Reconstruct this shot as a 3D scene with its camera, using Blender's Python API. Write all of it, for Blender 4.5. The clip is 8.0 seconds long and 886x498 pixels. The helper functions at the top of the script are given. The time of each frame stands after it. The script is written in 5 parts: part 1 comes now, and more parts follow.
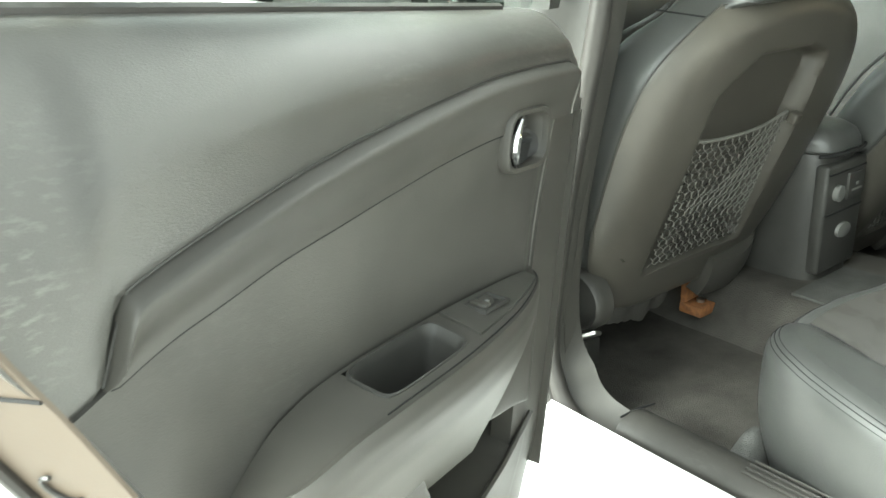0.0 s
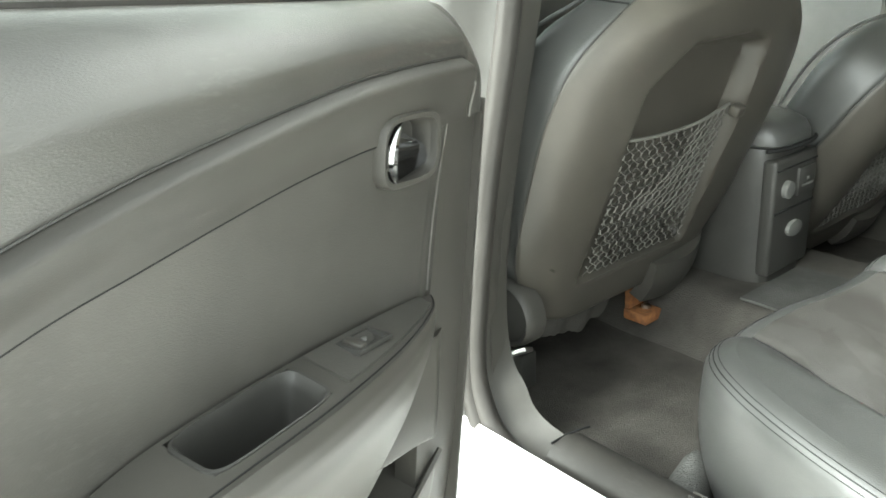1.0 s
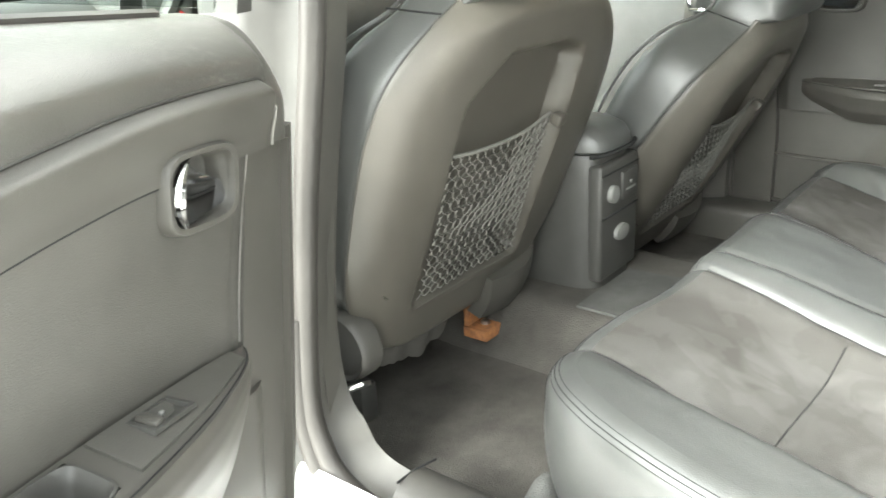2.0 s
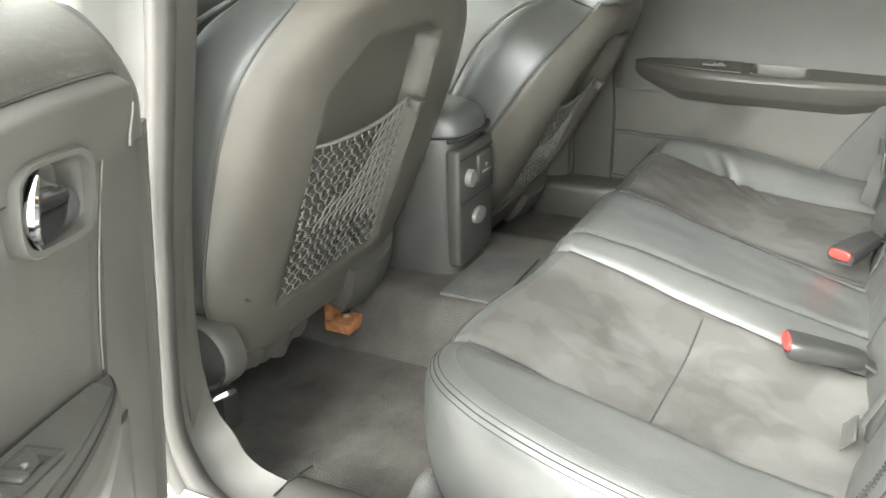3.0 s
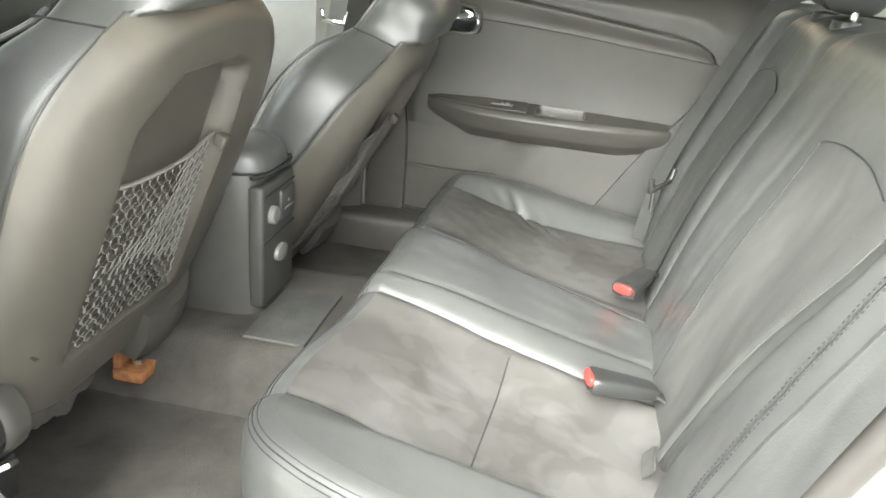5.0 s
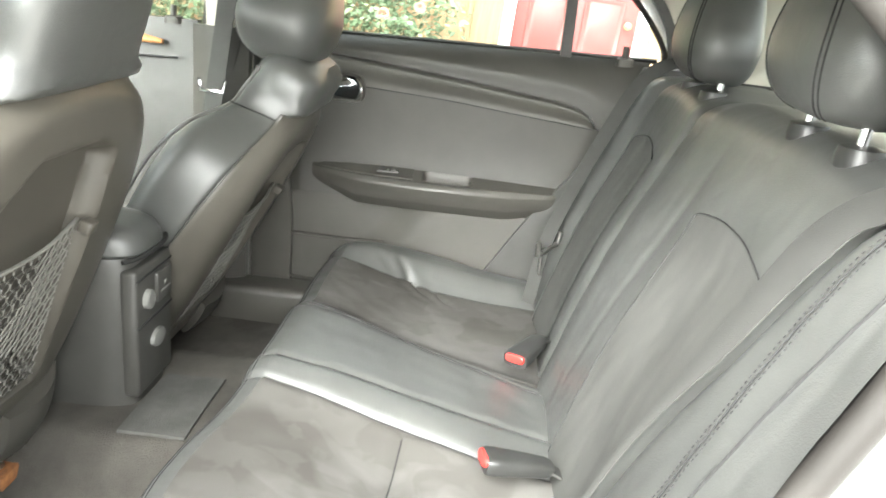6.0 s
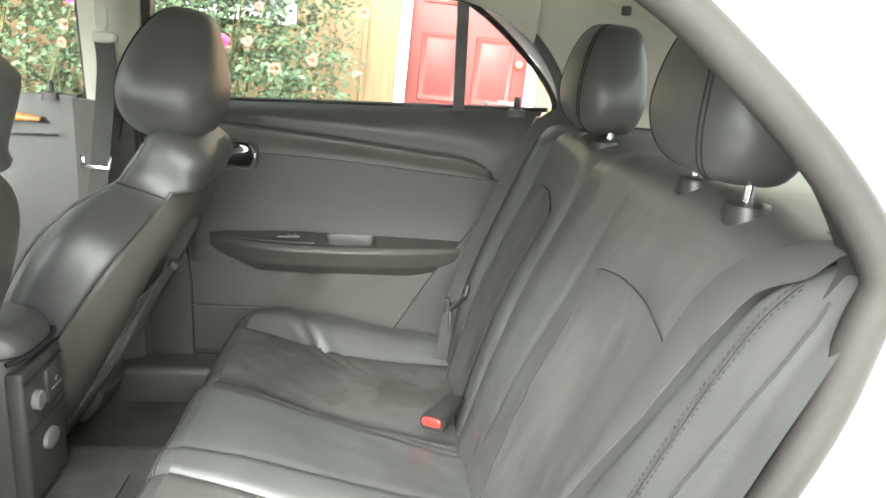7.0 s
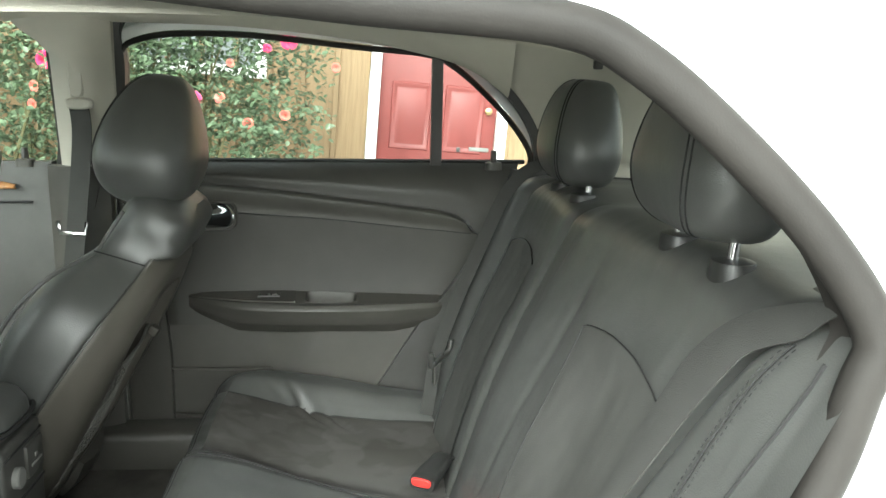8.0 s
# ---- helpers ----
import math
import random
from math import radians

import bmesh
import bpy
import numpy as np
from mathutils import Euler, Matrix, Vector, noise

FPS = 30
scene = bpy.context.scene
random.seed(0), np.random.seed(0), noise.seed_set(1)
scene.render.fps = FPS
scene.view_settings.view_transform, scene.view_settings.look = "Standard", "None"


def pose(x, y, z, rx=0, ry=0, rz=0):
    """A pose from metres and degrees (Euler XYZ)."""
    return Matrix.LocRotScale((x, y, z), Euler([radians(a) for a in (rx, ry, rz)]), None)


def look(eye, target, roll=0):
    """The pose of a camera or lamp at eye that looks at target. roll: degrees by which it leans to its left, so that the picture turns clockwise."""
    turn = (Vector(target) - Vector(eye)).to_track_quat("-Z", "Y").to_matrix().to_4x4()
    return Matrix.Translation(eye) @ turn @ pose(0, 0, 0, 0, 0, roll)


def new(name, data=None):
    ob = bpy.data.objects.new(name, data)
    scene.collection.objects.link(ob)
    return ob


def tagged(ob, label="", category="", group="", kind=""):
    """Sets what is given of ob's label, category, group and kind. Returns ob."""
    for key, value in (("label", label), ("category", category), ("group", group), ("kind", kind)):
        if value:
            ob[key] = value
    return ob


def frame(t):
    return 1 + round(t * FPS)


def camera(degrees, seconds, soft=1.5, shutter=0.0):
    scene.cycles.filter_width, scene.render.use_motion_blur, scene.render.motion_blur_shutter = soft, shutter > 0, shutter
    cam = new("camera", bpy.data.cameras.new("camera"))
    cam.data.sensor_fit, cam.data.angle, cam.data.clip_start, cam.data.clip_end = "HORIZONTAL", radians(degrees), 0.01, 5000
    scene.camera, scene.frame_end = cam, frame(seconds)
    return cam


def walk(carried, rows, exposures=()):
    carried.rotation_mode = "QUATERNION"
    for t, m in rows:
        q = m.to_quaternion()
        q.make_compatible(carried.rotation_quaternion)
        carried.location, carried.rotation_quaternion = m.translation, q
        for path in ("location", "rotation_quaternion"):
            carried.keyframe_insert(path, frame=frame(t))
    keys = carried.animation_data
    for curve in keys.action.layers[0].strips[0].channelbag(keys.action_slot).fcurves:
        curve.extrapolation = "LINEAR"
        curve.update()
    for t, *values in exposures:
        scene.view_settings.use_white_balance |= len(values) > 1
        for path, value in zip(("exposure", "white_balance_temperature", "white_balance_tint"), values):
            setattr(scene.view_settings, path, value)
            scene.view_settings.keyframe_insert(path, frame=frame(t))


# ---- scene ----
# x: to the car's right, y: to its front, z: up, in a frame laid along the car's belt line; CAR sets it on the level world.
CAR = Matrix.Rotation(radians(-4.0), 4, "X")
cam = camera(55.3, 8.0, shutter=0.3)
PATH = [
    (0, (-1.665, 0.164, 1.091), (-0.512, 1.64, 0.39), -2.1),
    (0.5, (-1.576, 0.196, 1.081), (-0.412, 1.656, 0.365), -2.2),
    (1, (-1.504, 0.201, 1.077), (-0.317, 1.638, 0.351), -2.9),
    (1.5, (-1.451, 0.214, 1.073), (-0.153, 1.557, 0.36), -3.4),
    (2, (-1.424, 0.245, 1.07), (0.024, 1.421, 0.348), -3.2),
    (3.5, (-1.408, 0.357, 1.078), (0.292, 1.027, 0.264), 0.2),
    (4, (-1.405, 0.385, 1.082), (0.342, 0.914, 0.264), 2.0),
    (4.2, (-1.409, 0.392, 1.081), (0.357, 0.868, 0.272), 2.8),
    (5.3, (-1.388, 0.403, 1.114), (0.468, 0.663, 0.415), 5.4),
    (5.5, (-1.376, 0.397, 1.116), (0.496, 0.62, 0.448), 5.7),
    (6, (-1.354, 0.398, 1.139), (0.55, 0.481, 0.529), 5.2),
    (6.5, (-1.33, 0.392, 1.163), (0.588, 0.347, 0.598), 3.4),
    (7, (-1.319, 0.388, 1.181), (0.611, 0.269, 0.669), 2.4),
    (7.5, (-1.312, 0.399, 1.198), (0.632, 0.232, 0.758), 1.2),
    (8, (-1.312, 0.406, 1.206), (0.637, 0.226, 0.795), 0.9),
]
EXPOSURES = [(0, 2.58, 6300, -5), (0.5, 2.66, 6300, -3), (1.5, 2.98, 6350, 1), (2, 3.42, 6400, 3), (3.5, 3.4, 6450, 5), (4, 3.4, 6450, 5), (5.5, 3.6, 6450, 5), (6.5, 3.56, 6450, 6), (7, 3.05, 6400, 4), (7.5, 2.76, 6350, 2), (8, 2.28, 6300, 0)]
walk(cam, [(t, CAR @ look(eye, target, roll)) for t, eye, target, roll in PATH], EXPOSURES)

# ---- light: an overcast day ----
world = bpy.data.worlds.new("overcast_sky")
scene.world = world
world.use_nodes = True
wn = world.node_tree.nodes
sky = wn.new("ShaderNodeTexSky")
sky.sky_type, sky.sun_disc = "NISHITA", False
sky.sun_elevation, sky.sun_rotation = radians(32), radians(286)
sky.air_density, sky.dust_density, sky.ozone_density = 1.0, 6.0, 0.6
grey = wn.new("ShaderNodeHueSaturation")
grey.inputs["Saturation"].default_value = 0.1
world.node_tree.links.new(sky.outputs["Color"], grey.inputs["Color"])
world.node_tree.links.new(grey.outputs["Color"], wn["Background"].inputs["Color"])
wn["Background"].inputs["Strength"].default_value = 0.15
sun_lamp = bpy.data.lights.new("sun", "SUN")
sun_lamp.energy, sun_lamp.angle, sun_lamp.color = 0.9, radians(60), (1.0, 0.98, 0.95)
new("sun", sun_lamp).matrix_world = look((-4.6, 1.3, 3.0), (0, 0, 0))

# ---- materials ----
def surface(name, base, rough, spots=0.25, size=6.0, grain=400.0, bump=0.15, metal=0.0, coat=0.0, dark=None, spec=0.5, voronoi=False, crease=0.0, scuff=0.0):
    """A surface with slow stains over a fine grain."""
    m = bpy.data.materials.new(name)
    m.use_nodes = True
    nt = m.node_tree
    bs = nt.nodes["Principled BSDF"]
    co = nt.nodes.new("ShaderNodeTexCoord")
    big = nt.nodes.new("ShaderNodeTexNoise")
    big.inputs["Scale"].default_value, big.inputs["Detail"].default_value, big.inputs["Roughness"].default_value = size, 5, 0.6
    fine = nt.nodes.new("ShaderNodeTexVoronoi" if voronoi else "ShaderNodeTexNoise")
    fine.inputs["Scale"].default_value = grain
    nt.links.new(co.outputs["Object"], big.inputs["Vector"])
    nt.links.new(co.outputs["Object"], fine.inputs["Vector"])
    ramp = nt.nodes.new("ShaderNodeValToRGB")
    lo = dark or tuple(c * (1 - spots) for c in base)
    hi = tuple(min(1, c * (1 + spots)) for c in base) if not dark else base
    ramp.color_ramp.elements[0].position, ramp.color_ramp.elements[1].position = 0.36, 0.66
    ramp.color_ramp.elements[0].color, ramp.color_ramp.elements[1].color = (*lo, 1), (*hi, 1)
    nt.links.new(big.outputs["Fac"], ramp.inputs["Fac"])
    nt.links.new(ramp.outputs["Color"], bs.inputs["Base Color"])
    rr = nt.nodes.new("ShaderNodeMapRange")
    rr.inputs["To Min"].default_value, rr.inputs["To Max"].default_value = max(0.02, rough * 0.85), min(1, rough * 1.15)
    nt.links.new(big.outputs["Fac"], rr.inputs["Value"])
    nt.links.new(rr.outputs["Result"], bs.inputs["Roughness"])
    if scuff:
        # rubbed pale specks gathered in patches
        patch, speck = nt.nodes.new("ShaderNodeTexNoise"), nt.nodes.new("ShaderNodeTexNoise")
        patch.inputs["Scale"].default_value, speck.inputs["Scale"].default_value, speck.inputs["Detail"].default_value = 4.5, 150, 4
        stretch = nt.nodes.new("ShaderNodeMapping")
        stretch.inputs["Scale"].default_value = (1, 0.45, 1.3)
        nt.links.new(co.outputs["Object"], patch.inputs["Vector"])
        nt.links.new(co.outputs["Object"], stretch.inputs["Vector"])
        nt.links.new(stretch.outputs["Vector"], speck.inputs["Vector"])
        a, b = nt.nodes.new("ShaderNodeMapRange"), nt.nodes.new("ShaderNodeMapRange")
        a.inputs["From Min"].default_value, a.inputs["From Max"].default_value = 0.52, 0.68
        b.inputs["From Min"].default_value, b.inputs["From Max"].default_value = 0.52, 0.7
        nt.links.new(patch.outputs["Fac"], a.inputs["Value"])
        nt.links.new(speck.outputs["Fac"], b.inputs["Value"])
        both, amount = nt.nodes.new("ShaderNodeMath"), nt.nodes.new("ShaderNodeMath")
        both.operation = amount.operation = "MULTIPLY"
        nt.links.new(a.outputs["Result"], both.inputs[0])
        nt.links.new(b.outputs["Result"], both.inputs[1])
        nt.links.new(both.outputs["Value"], amount.inputs[0])
        amount.inputs[1].default_value = scuff
        mix = nt.nodes.new("ShaderNodeMix")
        mix.data_type = "RGBA"
        nt.links.new(amount.outputs["Value"], mix.inputs["Factor"])
        nt.links.new(ramp.outputs["Color"], mix.inputs[6])
        mix.inputs[7].default_value = (0.3, 0.29, 0.27, 1)
        nt.links.new(mix.outputs[2], bs.inputs["Base Color"])
    if bump:
        bp = nt.nodes.new("ShaderNodeBump")
        bp.inputs["Strength"].default_value, bp.inputs["Distance"].default_value = bump, 0.002
        nt.links.new(fine.outputs["Distance" if voronoi else "Fac"], bp.inputs["Height"])
        nt.links.new(bp.outputs["Normal"], bs.inputs["Normal"])
        if crease:
            fold = nt.nodes.new("ShaderNodeTexNoise")
            fold.inputs["Scale"].default_value, fold.inputs["Detail"].default_value, fold.inputs["Distortion"].default_value = 22, 4, 0.6
            nt.links.new(co.outputs["Object"], fold.inputs["Vector"])
            soft = nt.nodes.new("ShaderNodeBump")
            soft.inputs["Strength"].default_value, soft.inputs["Distance"].default_value = crease, 0.006
            nt.links.new(fold.outputs["Fac"], soft.inputs["Height"])
            nt.links.new(soft.outputs["Normal"], bp.inputs["Normal"])
    bs.inputs["Metallic"].default_value, bs.inputs["Coat Weight"].default_value = metal, coat
    bs.inputs["Specular IOR Level"].default_value = spec
    return m


PLASTIC = surface("grained charcoal plastic", (0.058, 0.055, 0.048), 0.46, 0.14, 5, 900, 0.12)
# scuffs are wear; the lighter base stands in for light on the near door
SCUFFED_LIT = surface("scuffed charcoal vinyl lightened as if lit", (0.062, 0.06, 0.053), 0.33, 0.16, 4, 700, 0.12, voronoi=True, crease=0.06, scuff=0.22, spec=0.8)
PLASTIC_SOFT = surface("soft-touch charcoal vinyl", (0.046, 0.044, 0.038), 0.44, 0.16, 4, 700, 0.16, voronoi=True, crease=0.06)
# lighter copy of the soft vinyl, standing in for stronger light; faint scuffs
VINYL_LIT = surface("soft charcoal vinyl lightened as if lit", (0.064, 0.061, 0.054), 0.47, 0.22, 4, 700, 0.12, voronoi=True, scuff=0.05)
PLASTIC_DARK = surface("near-black plastic", (0.046, 0.045, 0.041), 0.45, 0.2, 7, 800, 0.12)
LEATHER = surface("black leather", (0.062, 0.063, 0.06), 0.39, 0.14, 5, 520, 0.1, voronoi=True, crease=0.13, spec=0.7)
SHELL = surface("hard seat-back shell", (0.074, 0.068, 0.057), 0.4, 0.15, 4, 900, 0.1)
SUEDE = surface("rubbed grey suede", (0.066, 0.066, 0.061), 0.85, 0.25, 9, 600, 0.2, dark=(0.052, 0.052, 0.048), spec=0.3)
CARPET = surface("charcoal carpet", (0.07, 0.066, 0.059), 0.97, 0.3, 7, 420, 0.9, spec=0.1)
CARPET_GREY = surface("grey carpet", (0.085, 0.085, 0.08), 0.97, 0.25, 9, 420, 0.9, spec=0.1)
TRIM_DARK = surface("dark pillar trim plastic", (0.062, 0.059, 0.052), 0.5, 0.15, 6, 800, 0.12)
# darker copy of the seal rubber, with shade put into the colour
SEAL_SHADED = surface("weather seal rubber darkened as if shaded", (0.022, 0.02, 0.018), 0.65, 0.2, 8, 500, 0.1, spec=0.25)
SILL = surface("scuffed sill plastic", (0.055, 0.052, 0.046), 0.55, 0.2, 6, 700, 0.15, scuff=0.12)
WEB = surface("grey belt webbing", (0.044, 0.044, 0.041), 0.75, 0.1, 20, 900, 0.5, spec=0.3)
RUBBER = surface("grey-black rubber seal", (0.042, 0.039, 0.035), 0.45, 0.15, 8, 500, 0.1)
LINER = surface("beige-grey headliner cloth", (0.5, 0.48, 0.41), 0.95, 0.06, 4, 700, 0.4, spec=0.2)
BEIGE = surface("beige-grey pillar plastic", (0.45, 0.43, 0.37), 0.6, 0.06, 5, 800, 0.1)
PAINT = surface("white body paint", (0.78, 0.78, 0.77), 0.25, 0.03, 3, 300, 0.0, coat=0.6)
# plain dark tan for the shut face; the outer skin is white
TAN = surface("tan door shut surface", (0.1, 0.077, 0.055), 0.55, 0.08, 6, 300, 0.05, coat=0.05)
CHROME = surface("chrome", (0.85, 0.85, 0.85), 0.08, 0.03, 8, 300, 0.0, metal=1.0)
# chrome whose base is lowered to imitate a dark cabin reflected in it
CHROME_DIMMED = surface("chrome dimmed for dark reflections", (0.42, 0.43, 0.45), 0.1, 0.1, 8, 300, 0.0, metal=1.0)
STEEL = surface("brushed steel", (0.6, 0.6, 0.58), 0.3, 0.1, 20, 500, 0.1, metal=1.0)
RED = surface("red buckle plastic", (0.55, 0.03, 0.025), 0.4, 0.08, 30, 500, 0.05)
RUST = surface("rusty orange steel", (0.4, 0.17, 0.06), 0.75, 0.4, 60, 300, 0.5, dark=(0.2, 0.09, 0.04))
NET = surface("grey elastic net", (0.17, 0.166, 0.15), 0.8, 0.1, 30, 600, 0.2, spec=0.3)
THREAD = surface("grey stitching thread", (0.1, 0.1, 0.095), 0.8, 0.1, 60, 600, 0.1)
SEAM = surface("dark seam gap", (0.012, 0.012, 0.012), 0.8, 0.1, 30, 600, 0.0)
BLACK_PLASTIC = surface("black buckle plastic", (0.022, 0.022, 0.021), 0.4, 0.2, 12, 700, 0.08)
GREYLINE = surface("pale grey plastic", (0.17, 0.163, 0.148), 0.5, 0.1, 20, 600, 0.0)
SILVER = surface("satin silver print", (0.17, 0.17, 0.16), 0.4, 0.05, 40, 400, 0.0)
TRIMWOOD = surface("glossy amber wood trim", (0.35, 0.16, 0.05), 0.25, 0.3, 40, 200, 0.0, coat=0.8)
CONCRETE = surface("pale concrete", (0.5, 0.49, 0.46), 0.9, 0.12, 2.5, 60, 0.4)
WHITEWOOD = surface("white painted wood", (0.8, 0.8, 0.77), 0.5, 0.05, 3, 120, 0.1)
REDPAINT = surface("red painted door", (0.18, 0.038, 0.034), 0.45, 0.08, 3, 150, 0.1)
STEM = surface("brown-green stem", (0.12, 0.11, 0.05), 0.8, 0.3, 20, 150, 0.4)
BRASS = surface("brass", (0.5, 0.4, 0.2), 0.4, 0.1, 20, 200, 0.0, metal=1.0)


def glass(name, tint=(0.66, 0.7, 0.68)):
    m = bpy.data.materials.new(name)
    m.use_nodes = True
    bs = m.node_tree.nodes["Principled BSDF"]
    bs.inputs["Base Color"].default_value = (*tint, 1)
    bs.inputs["Transmission Weight"].default_value, bs.inputs["Roughness"].default_value, bs.inputs["IOR"].default_value = 1.0, 0.0, 1.01
    return m


GLASS = glass("clear window glass")


def varied(name, colours, rough, spec=0.4, through_light=0.0):
    """Colour that changes from piece to piece."""
    m = bpy.data.materials.new(name)
    m.use_nodes = True
    nt = m.node_tree
    bs = nt.nodes["Principled BSDF"]
    geo = nt.nodes.new("ShaderNodeNewGeometry")
    ramp = nt.nodes.new("ShaderNodeValToRGB")
    while len(ramp.color_ramp.elements) < len(colours):
        ramp.color_ramp.elements.new(0.5)
    for i, (e, c) in enumerate(zip(ramp.color_ramp.elements, colours)):
        e.position, e.color = i / (len(colours) - 1), (*c, 1)
    nt.links.new(geo.outputs["Random Per Island"], ramp.inputs["Fac"])
    nt.links.new(ramp.outputs["Color"], bs.inputs["Base Color"])
    bs.inputs["Roughness"].default_value, bs.inputs["Specular IOR Level"].default_value = rough, spec
    bs.inputs["Subsurface Weight"].default_value = through_light
    return m


def brushed_suede():
    """Nap brushed this way and that: pale and dark patches with soft, wandering edges."""
    m = surface("brushed grey suede", (0.13, 0.126, 0.115), 0.94, 0.15, 9, 600, 0.25, spec=0.15)
    nt = m.node_tree
    bs, co = nt.nodes["Principled BSDF"], nt.nodes["Texture Coordinate"]
    maps = nt.nodes.new("ShaderNodeMapping")
    maps.inputs["Scale"].default_value = (1.0, 0.85, 1.0)
    nt.links.new(co.outputs["Object"], maps.inputs["Vector"])
    level = None
    for scale, low, high, gain in ((7, 0.475, 0.535, 0.45), (16, 0.49, 0.56, 0.25), (3.2, 0.42, 0.58, 0.5)):
        n = nt.nodes.new("ShaderNodeTexNoise")
        n.inputs["Scale"].default_value, n.inputs["Detail"].default_value, n.inputs["Distortion"].default_value = scale, 2.5, 0.5
        nt.links.new(maps.outputs["Vector"], n.inputs["Vector"])
        r = nt.nodes.new("ShaderNodeMapRange")
        r.inputs["From Min"].default_value, r.inputs["From Max"].default_value, r.inputs["To Max"].default_value = low, high, gain
        nt.links.new(n.outputs["Fac"], r.inputs["Value"])
        if level is None:
            level = r.outputs["Result"]
        else:
            add = nt.nodes.new("ShaderNodeMath")
            nt.links.new(level, add.inputs[0])
            nt.links.new(r.outputs["Result"], add.inputs[1])
            level = add.outputs["Value"]
    ramp = nt.nodes.new("ShaderNodeValToRGB")
    ramp.color_ramp.elements[0].color, ramp.color_ramp.elements[1].color = (0.055, 0.052, 0.047, 1), (0.096, 0.093, 0.087, 1)
    ramp.color_ramp.elements[1].position = 1.0
    nt.links.new(level, ramp.inputs["Fac"])
    nt.links.new(ramp.outputs["Color"], bs.inputs["Base Color"])
    return m


SUEDE_SEAT = brushed_suede()
LEAF = varied("rose leaves", [(0.062, 0.094, 0.05), (0.09, 0.132, 0.07), (0.118, 0.162, 0.094), (0.155, 0.198, 0.128)], 0.45)
PETAL = varied("deep pink rose petals", [(0.6, 0.02, 0.1), (0.75, 0.05, 0.17), (0.8, 0.1, 0.2)], 0.6)
PETAL_FADED = varied("faded peach rose petals", [(0.62, 0.1, 0.1), (0.7, 0.19, 0.15), (0.72, 0.3, 0.22)], 0.6)
PETAL_WHITE = varied("white flower petals", [(0.75, 0.75, 0.68), (0.8, 0.8, 0.75), (0.7, 0.68, 0.35)], 0.6)


def cedar_material():
    m = surface("weathered cedar", (0.16, 0.106, 0.06), 0.75, 0.25, 2.5, 90, 0.25)
    nt = m.node_tree
    bs = nt.nodes["Principled BSDF"]
    wave = nt.nodes.new("ShaderNodeTexNoise")
    wave.inputs["Scale"].default_value, wave.inputs["Detail"].default_value = 9, 8
    mp = nt.nodes.new("ShaderNodeMapping")
    mp.inputs["Scale"].default_value = (9, 9, 0.5)
    info = nt.nodes.new("ShaderNodeObjectInfo")
    add = nt.nodes.new("ShaderNodeVectorMath")
    co = nt.nodes["Texture Coordinate"]
    nt.links.new(co.outputs["Object"], add.inputs[0])
    nt.links.new(info.outputs["Random"], add.inputs[1])
    nt.links.new(add.outputs["Vector"], mp.inputs["Vector"])
    nt.links.new(mp.outputs["Vector"], wave.inputs["Vector"])
    ramp = nt.nodes.new("ShaderNodeValToRGB")
    ramp.color_ramp.elements[0].position, ramp.color_ramp.elements[1].position = 0.3, 0.7
    ramp.color_ramp.elements[0].color, ramp.color_ramp.elements[1].color = (0.2, 0.13, 0.07, 1), (0.27, 0.185, 0.104, 1)
    hue = nt.nodes.new("ShaderNodeHueSaturation")
    val = nt.nodes.new("ShaderNodeMapRange")
    val.inputs["To Min"].default_value, val.inputs["To Max"].default_value = 0.82, 1.12
    nt.links.new(info.outputs["Random"], val.inputs["Value"])
    nt.links.new(val.outputs["Result"], hue.inputs["Value"])
    nt.links.new(wave.outputs["Fac"], ramp.inputs["Fac"])
    nt.links.new(ramp.outputs["Color"], hue.inputs["Color"])
    nt.links.new(hue.outputs["Color"], bs.inputs["Base Color"])
    return m


CEDAR = cedar_material()


